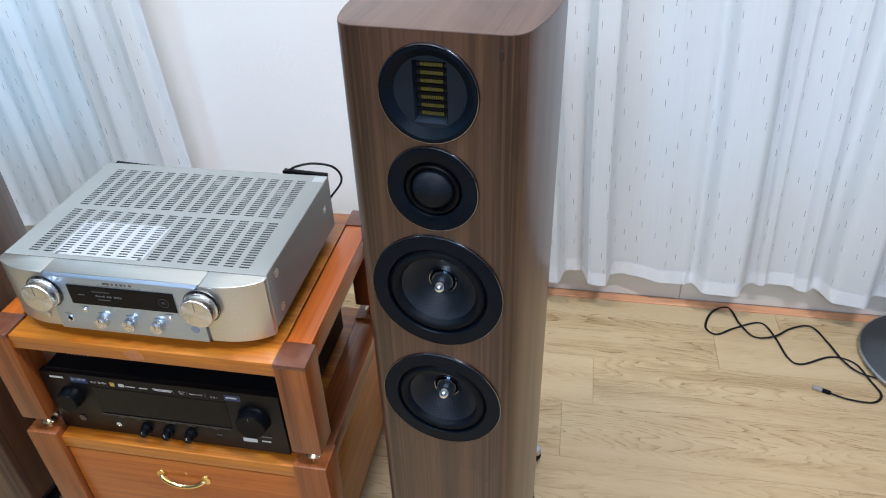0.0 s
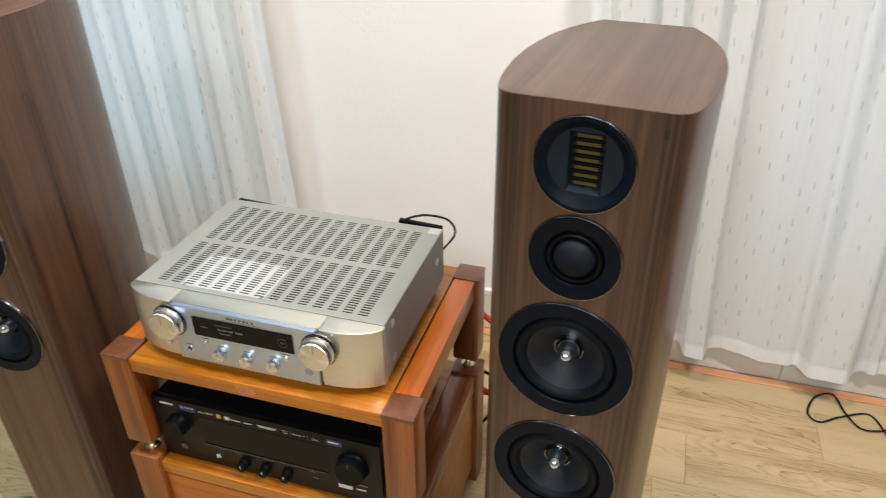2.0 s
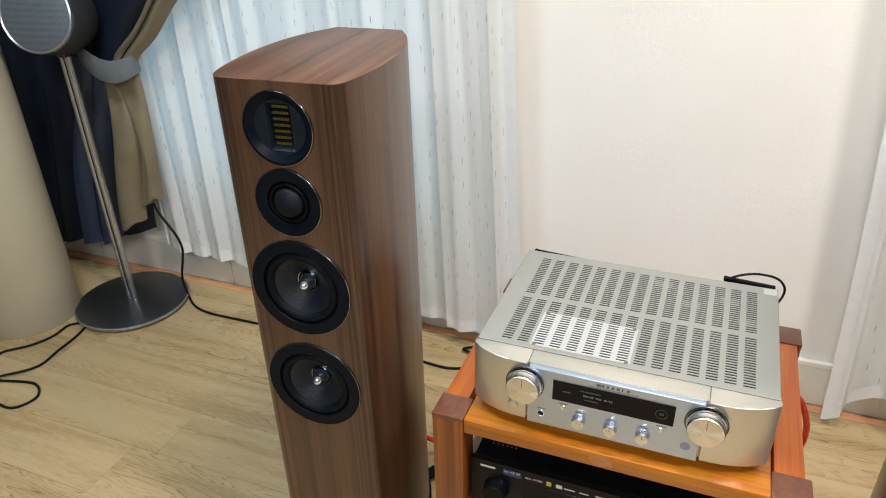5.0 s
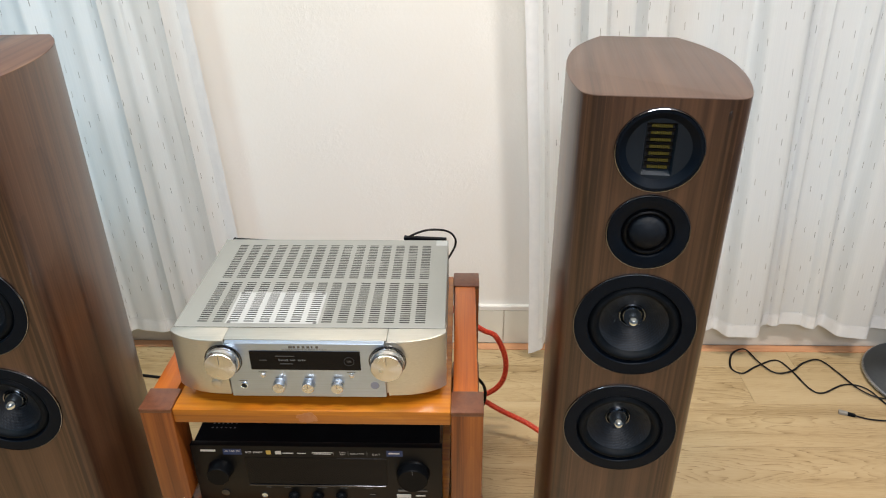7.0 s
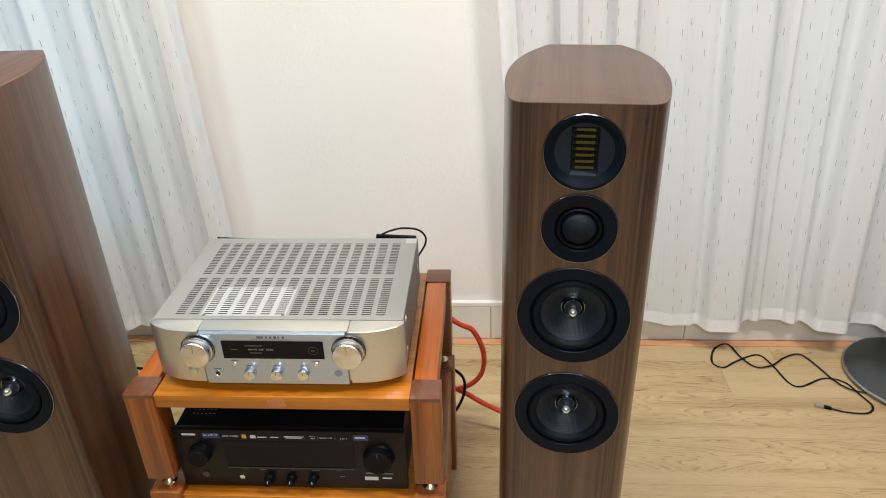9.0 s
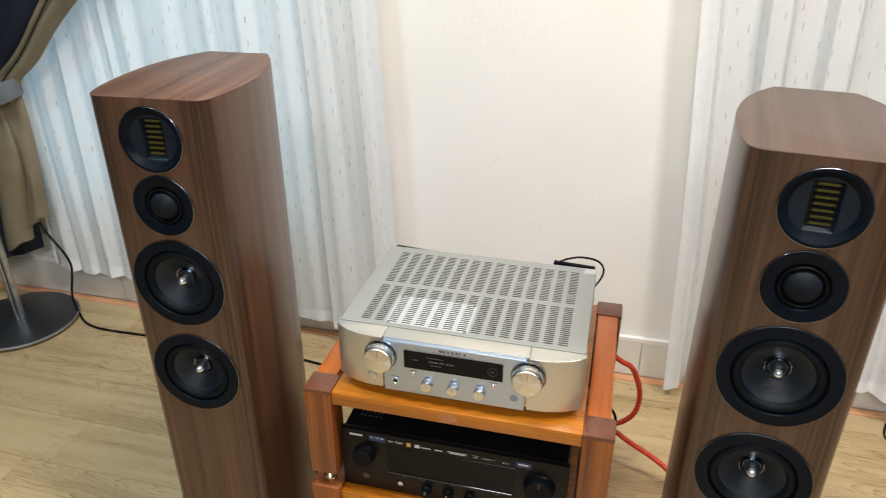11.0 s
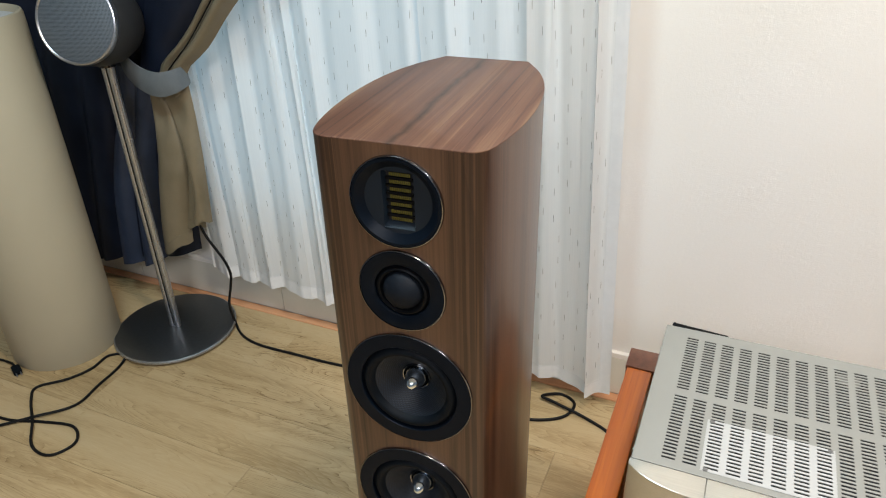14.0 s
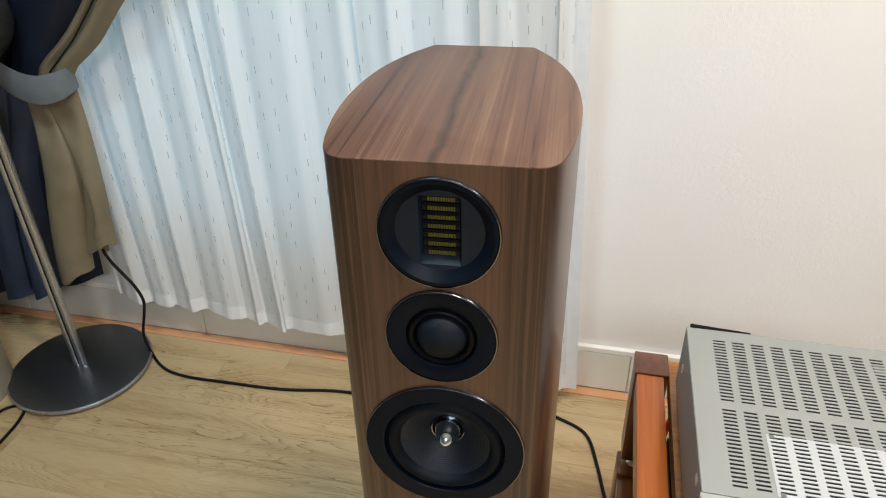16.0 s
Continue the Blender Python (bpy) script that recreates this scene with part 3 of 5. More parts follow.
def cabinet_shell():
    """The veneered box: curved sides, open front cells with round driver holes, closed bottom."""
    bm = bmesh.new()
    z0, z1, n = 0.042, TOP - 0.0014, len(PLAN)
    lo = [bm.verts.new((x, y, z0)) for x, y in PLAN]
    hi = [bm.verts.new((x, y, z1)) for x, y in PLAN]
    mid = len(CURVE)
    for i in range(n):
        if i == mid - 1:
            continue
        j = (i + 1) % n
        bm.faces.new((lo[i], lo[j], hi[j], hi[i]))
    bm.faces.new(lo[::-1])
    w = HALF[0][1]
    for a, b, zc, r in HOLES:
        side = 14
        rim = [(-w + 2 * w * k / side, a) for k in range(side)] + [(w, a + (b - a) * k / side) for k in range(side)]
        rim += [(w - 2 * w * k / side, b) for k in range(side)] + [(-w, b - (b - a) * k / side) for k in range(side)]
        outer = [bm.verts.new((x, 0, z)) for x, z in rim]
        inner, deep = [], []
        for x, z in rim:
            t = math.atan2(z - zc, x)
            inner.append(bm.verts.new((r * math.cos(t), 0, zc + r * math.sin(t))))
            deep.append(bm.verts.new((r * math.cos(t), 0.05, zc + r * math.sin(t))))
        for i in range(len(rim)):
            j = (i + 1) % len(rim)
            bm.faces.new((outer[i], outer[j], inner[j], inner[i]))
            bm.faces.new((inner[i], inner[j], deep[j], deep[i]))
        bm.faces.new(deep)
    q = [bm.verts.new(p) for p in ((-w, 0, z0), (w, 0, z0), (w, 0, HOLES[-1][0]), (-w, 0, HOLES[-1][0]))]
    bm.faces.new(q)
    bmesh.ops.remove_doubles(bm, verts=bm.verts[:], dist=1e-5)
    return bm


def woofer(parent, z):
    at = pose(0, 0, z) @ Matrix.Diagonal((0.970, 1, 0.970, 1))
    w = part("woofer", lathe([(0.0892, 0.0), (0.0892, 0.0026), (0.0884, 0.0034), (0.0700, 0.0036), (0.0688, 0.0026), (0.0684, -0.004)], 64, FRONT), flange_black, parent, "black woofer with woven cone and bright bullet", at)
    part("trim_ring", lathe([(0.0905, -0.004), (0.0905, 0.0020), (0.0901, 0.0030), (0.0893, 0.0034), (0.0893, 0.0)], 64, FRONT), rim_black, w, "thin polished rim")
    part("surround", lathe([(0.0686, -0.003), (0.0676, -0.0042), (0.0660, -0.0015), (0.0632, 0.0020), (0.0600, 0.0034), (0.0568, 0.0028), (0.0540, 0.0006), (0.0522, -0.0030), (0.0512, -0.0050)], 64, FRONT), rubber, w, "broad black rubber roll surround")
    part("cone", lathe([(0.0518, -0.0045), (0.046, -0.0080), (0.038, -0.0138), (0.029, -0.0206), (0.0205, -0.0275), (0.0180, -0.0295), (0.0178, -0.040)], 64, FRONT), cone_weave, w, "dark woven fibre cone")
    part("collar", lathe([(0.0208, -0.0290), (0.0206, -0.0262), (0.0196, -0.0250), (0.0184, -0.0256), (0.0176, -0.0300)], 48, FRONT), rim_black, w, "shiny collar round the bullet")
    part("phase_plug", lathe([(0.0164, -0.040), (0.0162, -0.030), (0.0146, -0.0215), (0.0118, -0.0135), (0.0084, -0.0074), (0.0046, -0.0034), (0.0018, -0.0020), (0, -0.0017)], 32, FRONT), chrome, w, "chrome bullet phase plug")
    part("well", lathe([(0.0185, -0.0385), (0, -0.0385)], 32, FRONT), gap_shade, w)


def midrange(parent, z):
    at = pose(0, 0, z) @ Matrix.Diagonal((0.957, 1, 0.957, 1))
    w = part("midrange", lathe([(0.0570, 0.0), (0.0570, 0.0022), (0.0560, 0.0034), (0.0400, 0.0030), (0.0372, 0.0012), (0.0365, -0.004)], 64, FRONT), flange_black, parent, "black midrange with soft dome", at)
    part("trim_ring", lathe([(0.0588, -0.004), (0.0588, 0.0018), (0.0580, 0.0032), (0.0571, 0.0036), (0.0571, 0.0)], 64, FRONT), rim_black, w, "thin polished rim")
    part("surround", lathe([(0.0366, -0.003), (0.0350, -0.0016), (0.0336, 0.0018), (0.0315, 0.0030), (0.0292, 0.0020), (0.0272, -0.0025), (0.0262, -0.004)], 64, FRONT), satin_black, w, "raised black ring round the dome")
    part("dome", lathe([(0.0266, -0.0035), (0.0255, 0.0010), (0.0228, 0.0060), (0.0187, 0.0100), (0.0132, 0.0130), (0.0068, 0.0147), (0, 0.0152)], 48, FRONT), dome_cloth, w, "soft dark fabric dome")


def tweeter(parent, z):
    at = pose(0, 0, z) @ Matrix.Diagonal((0.972, 1, 0.972, 1))
    w = part("tweeter", lathe([(0.0570, 0.0), (0.0570, 0.0022), (0.0560, 0.0036), (0.0525, 0.0036), (0.0425, -0.0045)], 64, FRONT), flange_black, parent, "round black ribbon tweeter", at)
    part("trim_ring", lathe([(0.0588, -0.004), (0.0588, 0.0018), (0.0580, 0.0034), (0.0571, 0.0038), (0.0571, 0.0)], 64, FRONT), rim_black, w, "thin polished rim")
    x0, x1, z0, z1 = -0.0195, 0.0205, -0.0365, 0.0365
    # round plate with a window cut through it
    bm = bmesh.new()
    n = 64
    outer = [bm.verts.new((0.0430 * math.cos(2 * math.pi * i / n), 0.0045, 0.0430 * math.sin(2 * math.pi * i / n))) for i in range(n)]
    inner = []
    for i in range(n):
        c, s = math.cos(2 * math.pi * i / n), math.sin(2 * math.pi * i / n)
        k = min((x1 if c > 0 else -x0) / max(abs(c), 1e-6), (z1 if s > 0 else -z0) / max(abs(s), 1e-6))
        inner.append(bm.verts.new((c * k, 0.0045, s * k)))
    back = [bm.verts.new((v.co.x * 0.86, 0.0125, v.co.z * (0.82 if v.co.z < 0 else 0.96))) for v in inner]
    for i in range(n):
        j = (i + 1) % n
        bm.faces.new((outer[i], outer[j], inner[j], inner[i]))
        bm.faces.new((inner[i], inner[j], back[j], back[i]))
    part("face_plate", bm, plate_blue, w, "slate-coloured plate with a bevelled window")
    # Near-black plate paints the shade behind the ribbon folds.
    part("cavity", box(-0.0175, 0.0185, 0.0128, 0.0150, -0.0330, 0.0360), gap_shade, w)
    for i in range(7):
        zc = 0.0305 - i * 0.0095
        part("ribbon_fold", box(-0.0125, 0.0145, 0.0100, 0.0124, zc - 0.0026, zc + 0.0026, 0.0006, 1), ribbon_olive, w, "olive pleated ribbon fold")
    for i in range(7):
        zc = 0.0353 - i * 0.0095
        part("bar", box(-0.0165, 0.0178, 0.0085, 0.0110, zc - 0.0019, zc + 0.0019, 0.0004, 1), satin_black, w)


def foot_with_arm(parent, x, y):
    bx, by = x * 0.55, 0.16 + (y - 0.16) * 0.7
    d = Vector((x - bx, y - by, 0))
    a = math.degrees(math.atan2(d.y, d.x))
    arm = part("outrigger", moved(box(0, d.length, -0.013, 0.013, 0.014, 0.026, 0.002), pose(bx, by, 0, 0, 0, a)), satin_black, parent, "black metal outrigger arm")
    part("foot", lathe([(0.0, 0.0), (0.010, 0.0), (0.0125, 0.004), (0.0125, 0.016)], 24, Matrix.Translation((x, y, 0))), steel, arm, "steel foot")
    part("foot_band", lathe([(0.0128, 0.016), (0.0132, 0.018), (0.0132, 0.028), (0.0128, 0.030)], 24, Matrix.Translation((x, y, 0))), rubber, arm, "black band")
    part("foot_cap", lathe([(0.0126, 0.030), (0.0130, 0.032), (0.0130, 0.040), (0.0115, 0.043), (0, 0.0435)], 24, Matrix.Translation((x, y, 0))), steel, arm, "bright steel cap")


def loudspeaker(m):
    s = thing("floor_speaker", "tall walnut veneered floor-standing loudspeaker with curved sides", "loudspeaker", m, "pair of floor speakers")
    part("cabinet", cabinet_shell(), walnut_side, s, "dark walnut cabinet with straight grain")
    part("top_panel", prism(PLAN, TOP - 0.0014, TOP, 0.0010), walnut_top_streaked, s, "striped walnut top panel")
    part("plinth", prism([(x * 1.04, 0.172 + (y - 0.172) * 1.03) for x, y in PLAN], 0.026, 0.042, 0.003), satin_black, s, "black plinth plate")
    tweeter(s, 1.024)
    midrange(s, 0.9070)
    woofer(s, 0.7545)
    woofer(s, 0.5575)
    for x, y in ((-0.150, 0.02), (0.150, 0.02), (-0.093, 0.366), (0.093, 0.366)):
        foot_with_arm(s, x, y)
    return s


left_speaker = loudspeaker(pose(-0.4995, -0.012, 0, 0, 0, 3.6))
right_speaker = copy_thing(left_speaker, pose(0.5032, -0.0385, 0, 0, 0, -6.3))
for piece in right_speaker.children:
    if piece.name.startswith("top_panel"):
        piece.data = piece.data.copy()
        piece.data.materials[0] = walnut_top_plain
        tagged(piece, "plain greyish walnut top panel")
part("knot", lathe([(0, 0.0), (0.0034, 0.0), (0.0030, 0.0004), (0, 0.0005)], 16, Matrix.Translation((0.079, 0, 1.072)) @ FRONT @ Matrix.Diagonal((0.8, 1.9, 1, 1))), knot_wood, right_speaker, "small dark knot in the veneer")


# ---------------------------------------------------------------- audio rack
RX0, RX1, RY0, RY1, P = -0.276, 0.289, -0.018, 0.421, 0.053
rack = thing("audio_rack", "two-tier varnished red-brown wooden audio rack with a drawer", "audio rack", pose(0, 0, 0))
POSTS = [(RX0, RY0), (RX1 - P, RY0), (RX0, RY1 - P + 0.006), (RX1 - P, RY1 - P + 0.006)]
for x, y in POSTS:
    p = part("post", box(x, x + P, y, y + P, 0.362, 0.5655, 0.003), rack_post, rack, "square red-brown post of the upper tier")
    part("end_cap", box(x - 0.0006, x + P + 0.0006, y - 0.0006, y + P + 0.0006, 0.5585, 0.5675, 0.0028), rack_cap, p, "dark end-grain top")
    part("lower_post", box(x - 0.004, x + P + 0.004, y - 0.004, y + P, 0.0, 0.3295, 0.004), rack_post, rack, "square red-brown post of the lower tier")
    cx, cy = x + P / 2, y + P / 2
    part("spike", lathe([(0, 0.330), (0.014, 0.330), (0.0145, 0.334), (0.010, 0.337), (0.0045, 0.344), (0.012, 0.351), (0.014, 0.356), (0.014, 0.362), (0, 0.362)], 20, Matrix.Translation((cx, cy, 0))), brass, rack, "brass cone foot between the tiers")
ix0, ix1, iy0, iy1 = RX0 + P + 0.0005, RX1 - P - 0.0005, RY0 + 0.004, RY1 - 0.004
shelf = part("shelf", box(ix0, ix1, iy0, iy1, 0.536, 0.5635, 0.002), rack_board, rack, "glossy orange shelf board")
torn = random.Random(4)
ragged = [(q * math.cos(a) * 1.15, q * math.sin(a) * 0.74) for a, q in ((2 * math.pi * k / 36, 0.0165 * torn.uniform(0.72, 1.04)) for k in range(36))]
part("worn_label", moved(prism(ragged, 0.0, 0.0004), Matrix.Translation((0.000, iy0, 0.5495)) @ FRONT), stain, shelf, "pale torn label remains")
for x in (RX0, RX1 - P):
    part("side_rail", box(x + 0.003, x + P - 0.008, RY0 + P + 0.0005, RY1 - P + 0.005, 0.520, 0.5650, 0.002), rack_rail, rack, "red-brown side rail")
    part("lower_rail", box(x - 0.002, x + P - 0.002, RY0 + P + 0.0005, RY1 - P + 0.005, 0.285, 0.3230, 0.002), rack_shaded_rail, rack, "red-brown lower rail with its shade put into the colour")
part("lower_shelf", box(ix0 + 0.004, ix1 - 0.004, iy0, iy1, 0.2890, 0.3165, 0.002), rack_board, rack, "glossy orange lower board")
for x in (RX0 + 0.006, RX1 - 0.024):
    part("side_panel", box(x, x + 0.018, RY0 + P + 0.0005, RY1 - P + 0.005, 0.05, 0.2845, 0.001), rack_side, rack, "orange side panel")
part("back_panel", box(ix0 + 0.004, ix1 - 0.004, RY1 - 0.024, RY1 - 0.010, 0.05, 0.2885), rack_board, rack)
part("bottom_rail", box(ix0 + 0.004, ix1 - 0.004, iy0, iy0 + 0.03, 0.035, 0.066, 0.002), rack_rail, rack)
drawer = part("drawer", box(ix0 + 0.006, ix1 - 0.006, iy0 + 0.002, iy0 + 0.34, 0.070, 0.2845, 0.0025), rack_drawer, rack, "wide orange drawer with a varnished front")
hz, hy = 0.240, iy0 + 0.002
part("handle", tube([(-0.038, hy, hz + 0.003), (-0.034, hy - 0.007, hz + 0.002), (-0.018, hy - 0.012, hz - 0.004), (0.006, hy - 0.014, hz - 0.007), (0.030, hy - 0.012, hz - 0.004), (0.046, hy - 0.007, hz + 0.002), (0.050, hy, hz + 0.003)], 0.0046, 10), gilt, drawer, "curved gilt brass pull handle")
for x in (-0.038, 0.050):
    part("handle_plate", lathe([(0, 0), (0.0095, 0), (0.009, 0.003), (0.005, 0.0050), (0, 0.0055)], 20, Matrix.Translation((x, hy, hz + 0.003)) @ FRONT @ Matrix.Diagonal((1.0, 1.25, 1, 1))), gilt, drawer, "gilt leaf-shaped plate")


# ---------------------------------------------------------------- silver amplifier
AZ0, AZ1, AX, AYB = 0.5800, 0.6870, 0.2215, 0.345
amp = thing("amplifier", "silver stereo amplifier with two large knobs, on the rack's top shelf", "amplifier", pose(0.0045, 0, 0.0030))


def slotted_lid():
    """Top cover with two rows of vent slots cut through it."""
    cols, slots = 15, 20
    xs, ys = [-0.2205], [0.0415]
    x_slot, y_slot = [], []
    for c in range(cols):
        cx = -0.1785 + c * 0.0256
        xs += [cx - 0.0083, cx + 0.0083]
        x_slot.append(len(xs) - 2)
    xs.append(0.2205)
    for y0 in (0.0565, 0.1970):
        for k in range(slots):
            y = y0 + k * 0.00640
            ys += [y, y + 0.0032]
            y_slot.append(len(ys) - 2)
    ys.append(AYB)
    bm = bmesh.new()
    g = [[bm.verts.new((x, y, AZ1)) for y in ys] for x in xs]
    sx, sy = set(x_slot), set(y_slot)
    for i in range(len(xs) - 1):
        for j in range(len(ys) - 1):
            q = (g[i][j], g[i + 1][j], g[i + 1][j + 1], g[i][j + 1])
            if i in sx and j in sy:
                low = [bm.verts.new(v.co - Vector((0, 0, 0.0006))) for v in q]
                for k in range(4):
                    bm.faces.new((q[k], q[(k + 1) % 4], low[(k + 1) % 4], low[k]))
            else:
                bm.faces.new(q)
    rim = [(-0.2205, 0.0415), (0.2205, 0.0415), (0.2205, AYB), (-0.2205, AYB)]
    for sgn in (-1, 1):
        a = [bm.verts.new((sgn * x, y, z)) for x, y, z in ((0.2205, 0.0415, AZ1 - 0.0001), (0.2205, AYB, AZ1 - 0.0001), (0.2215, AYB, AZ1 - 0.0012), (0.2215, 0.0415, AZ1 - 0.0012), (0.2215, 0.0415, AZ0 + 0.002), (0.2215, AYB, AZ0 + 0.002))]
        bm.faces.new((a[0], a[1], a[2], a[3]))
        bm.faces.new((a[3], a[2], a[5], a[4]))
    return bm


part("lid", slotted_lid(), silver_paint, amp, "satin silver cover with rows of vent slots")
# Black block just under the lid paints the shade seen through its slots.
part("chassis", box(-0.2200, 0.2200, 0.043, AYB - 0.002, AZ0 + 0.001, AZ1 - 0.0011), gap_shade, amp)
for x, y in ((0.07, 0.24), (0.13, 0.27), (0.16, 0.215), (0.02, 0.29)):
    part("inner_glint", box(x, x + 0.03, y, y + 0.02, AZ1 - 0.0011, AZ1 - 0.0008), inside_parts, amp)
part("rear_panel", box(-0.2195, 0.2195, AYB - 0.002, AYB - 0.0005, AZ0 + 0.001, AZ1 - 0.002), satin_black, amp)


def wing(s):
    pts = [(0.2225, 0.042), (0.2235, 0.036), (0.2222, 0.031), (0.212, 0.0225), (0.198, 0.0150), (0.182, 0.0095), (0.165, 0.0060), (0.150, 0.0045), (0.1300, 0.0040), (0.1300, 0.042)]
    return prism([(s * x, y) for x, y in pts], AZ0, AZ1 - 0.0006, 0.0012)


part("wing", wing(-1), fascia_metal, amp, "curved champagne side of the front")
part("wing", wing(1), fascia_metal, amp, "curved champagne side of the front")
part("bridge", box(-0.1296, 0.1296, 0.0085, 0.042, AZ0 + 0.001, AZ1 - 0.0004, 0.0012), fascia_metal, amp)
front = part("front_panel", box(-0.1265, 0.1265, -0.0005, 0.0090, AZ0 - 0.001, AZ1 - 0.0012, 0.0022, 3), panel_metal, amp, "flat brushed silver centre panel")
part("display", box(-0.0880, 0.0880, -0.0022, -0.0006, 0.6350, 0.6715, 0.0005, 1), display_glass, amp, "black display window with faint white writing")
for x, z, w in ((-0.032, 0.6625, 0.030), (-0.030, 0.6475, 0.020), (-0.067, 0.6545, 0.012)):
    part("display_line", box(x - w / 2, x + w / 2, -0.00255, -0.0023, z - 0.0009, z + 0.0009), display_dim, amp)
for i in range(14):
    if i != 5 and i != 9:
        x = -0.0420 + i * 0.0031
        part("display_bar", box(x, x + (0.0020, 0.0024, 0.0014)[i % 3], -0.00255, -0.0023, 0.6532, 0.6532 + (0.0034, 0.0025, 0.0030, 0.0025)[i % 4]), glyph_lit, amp)
menu_grey = material("dim_menu_print", (0.022, 0.023, 0.026), 0.5)
part("menu_ring", lathe([(0.0085, 0.0), (0.0085, 0.0006), (0.0075, 0.0006), (0.0075, 0.0)], 32, Matrix.Translation((0.0700, -0.0022, 0.6530)) @ FRONT), menu_grey, amp)
part("menu_button", box(0.0665, 0.0735, -0.0030, -0.0022, 0.6510, 0.6550, 0.0003, 1), menu_grey, amp)
for i, w in enumerate((0.0075, 0.0048, 0.0042, 0.0048, 0.0055, 0.0030, 0.0048)):
    x = -0.0245 + i * 0.0072
    part("badge_stroke", box(x, x + w * 0.85, -0.0010, -0.0004, 0.6770, 0.6812), print_dark, amp)
part("badge_line", box(-0.036, 0.036, -0.0009, -0.0004, 0.6742, 0.6747), print_dark, amp)


def big_knob(x):
    z = 0.6530
    base = part("volume_ring", lathe([(0.0298, 0.0), (0.0298, 0.0012), (0.0282, 0.0016), (0.0278, -0.001)], 48, Matrix.Translation((x, -0.0006, z)) @ FRONT), gloss_black, amp, "dark ring round a big knob")
    part("knob", lathe([(0.0272, -0.004), (0.0272, 0.006), (0.0258, 0.0075), (0.0258, 0.0180), (0.0245, 0.0200), (0.0235, 0.0203), (0, 0.0205)], 64, Matrix.Translation((x, -0.0006, z)) @ FRONT), knob_metal, base, "large turned aluminium knob")
    part("pointer", box(x - 0.0004, x + 0.0004, -0.0214, -0.0209, z + 0.006, z + 0.022), print_dark, base)


big_knob(-0.1310)
big_knob(0.1310)
for x in (-0.0460, 0.0015, 0.0485):
    k = part("knob", lathe([(0.0105, -0.001), (0.0105, 0.004), (0.0098, 0.0052), (0.0098, 0.0110), (0.0090, 0.0120), (0, 0.0121)], 32, Matrix.Translation((x, -0.0005, 0.6050)) @ FRONT), knob_metal, amp, "small turned aluminium knob")
    part("pointer", box(x - 0.0004, x + 0.0004, -0.0130, -0.0126, 0.6070, 0.6140), print_dark, k)
    part("caption", box(x - 0.0055, x + 0.0055, -0.0009, -0.0004, 0.6185, 0.6197), print_dark, amp)
for x in (-0.0710, 0.0720):
    part("button", lathe([(0.0042, 0.0), (0.0042, 0.0008), (0.0033, 0.0008), (0.0033, 0.0024), (0.0027, 0.0030), (0, 0.0030)], 24, Matrix.Translation((x, -0.0005, 0.6230)) @ FRONT), knob_metal, amp, "small round push button")
    part("caption", box(x - 0.0070, x + 0.0070, -0.0009, -0.0004, 0.6292, 0.6302), print_dark, amp)
part("headphone_jack", lathe([(0.0060, 0.0), (0.0060, 0.0014), (0.0046, 0.0018), (0.0040, 0.0006), (0.0032, 0.0006), (0.0030, -0.003)], 28, Matrix.Translation((-0.1045, -0.0005, 0.6020)) @ FRONT), chrome, amp, "chrome headphone socket")
part("jack_hole", lathe([(0.0042, 0.0008), (0, 0.0008)], 24, Matrix.Translation((-0.1045, -0.0005, 0.6020)) @ FRONT), gap_shade, amp)
part("power_button", lathe([(0.0098, 0.0), (0.0098, 0.0012), (0.0086, 0.0014), (0.0084, 0.0004), (0.0080, 0.0030), (0.0070, 0.0036), (0, 0.0036)], 36, Matrix.Translation((-0.1505, 0.0046, 0.6025)) @ FRONT), fascia_metal, amp, "round power button")
part("sensor", lathe([(0.0072, 0.0), (0.0070, 0.0006), (0, 0.0006)], 32, Matrix.Translation((0.1085, -0.0005, 0.6040)) @ FRONT), ir_lens, amp, "grey remote sensor lens")
part("caption", box(-0.111, -0.098, -0.0009, -0.0004, 0.6112, 0.6122), print_dark, amp)
for x in (-0.17, 0.17):
    for y in (0.075, 0.30):
        part("foot", lathe([(0, 0.5606), (0.022, 0.5606), (0.024, 0.564), (0.024, 0.5805), (0, 0.5805)], 24, Matrix.Translation((x, y, 0))), rubber, amp)
for s in (-1, 1):
    for y, z in ((0.075, 0.668), (0.075, 0.602), (0.305, 0.640)):
        part("screw", lathe([(0.0075, 0.0), (0.0075, 0.0008), (0.0055, 0.0010), (0.0050, -0.0004), (0.0038, -0.0004), (0.0035, 0.0014), (0, 0.0020)], 20, Matrix.Translation((s * 0.2216, y, z)) @ Matrix.Rotation(radians(90 * s), 4, "Y")), fascia_metal, amp, "side screw in a dished washer")
sticker = part("warning_label", box(0.198, 0.2195, 0.322, 0.342, AZ1 + 0.0001, AZ1 + 0.0004), film, amp, "small pale warning label with a triangle")


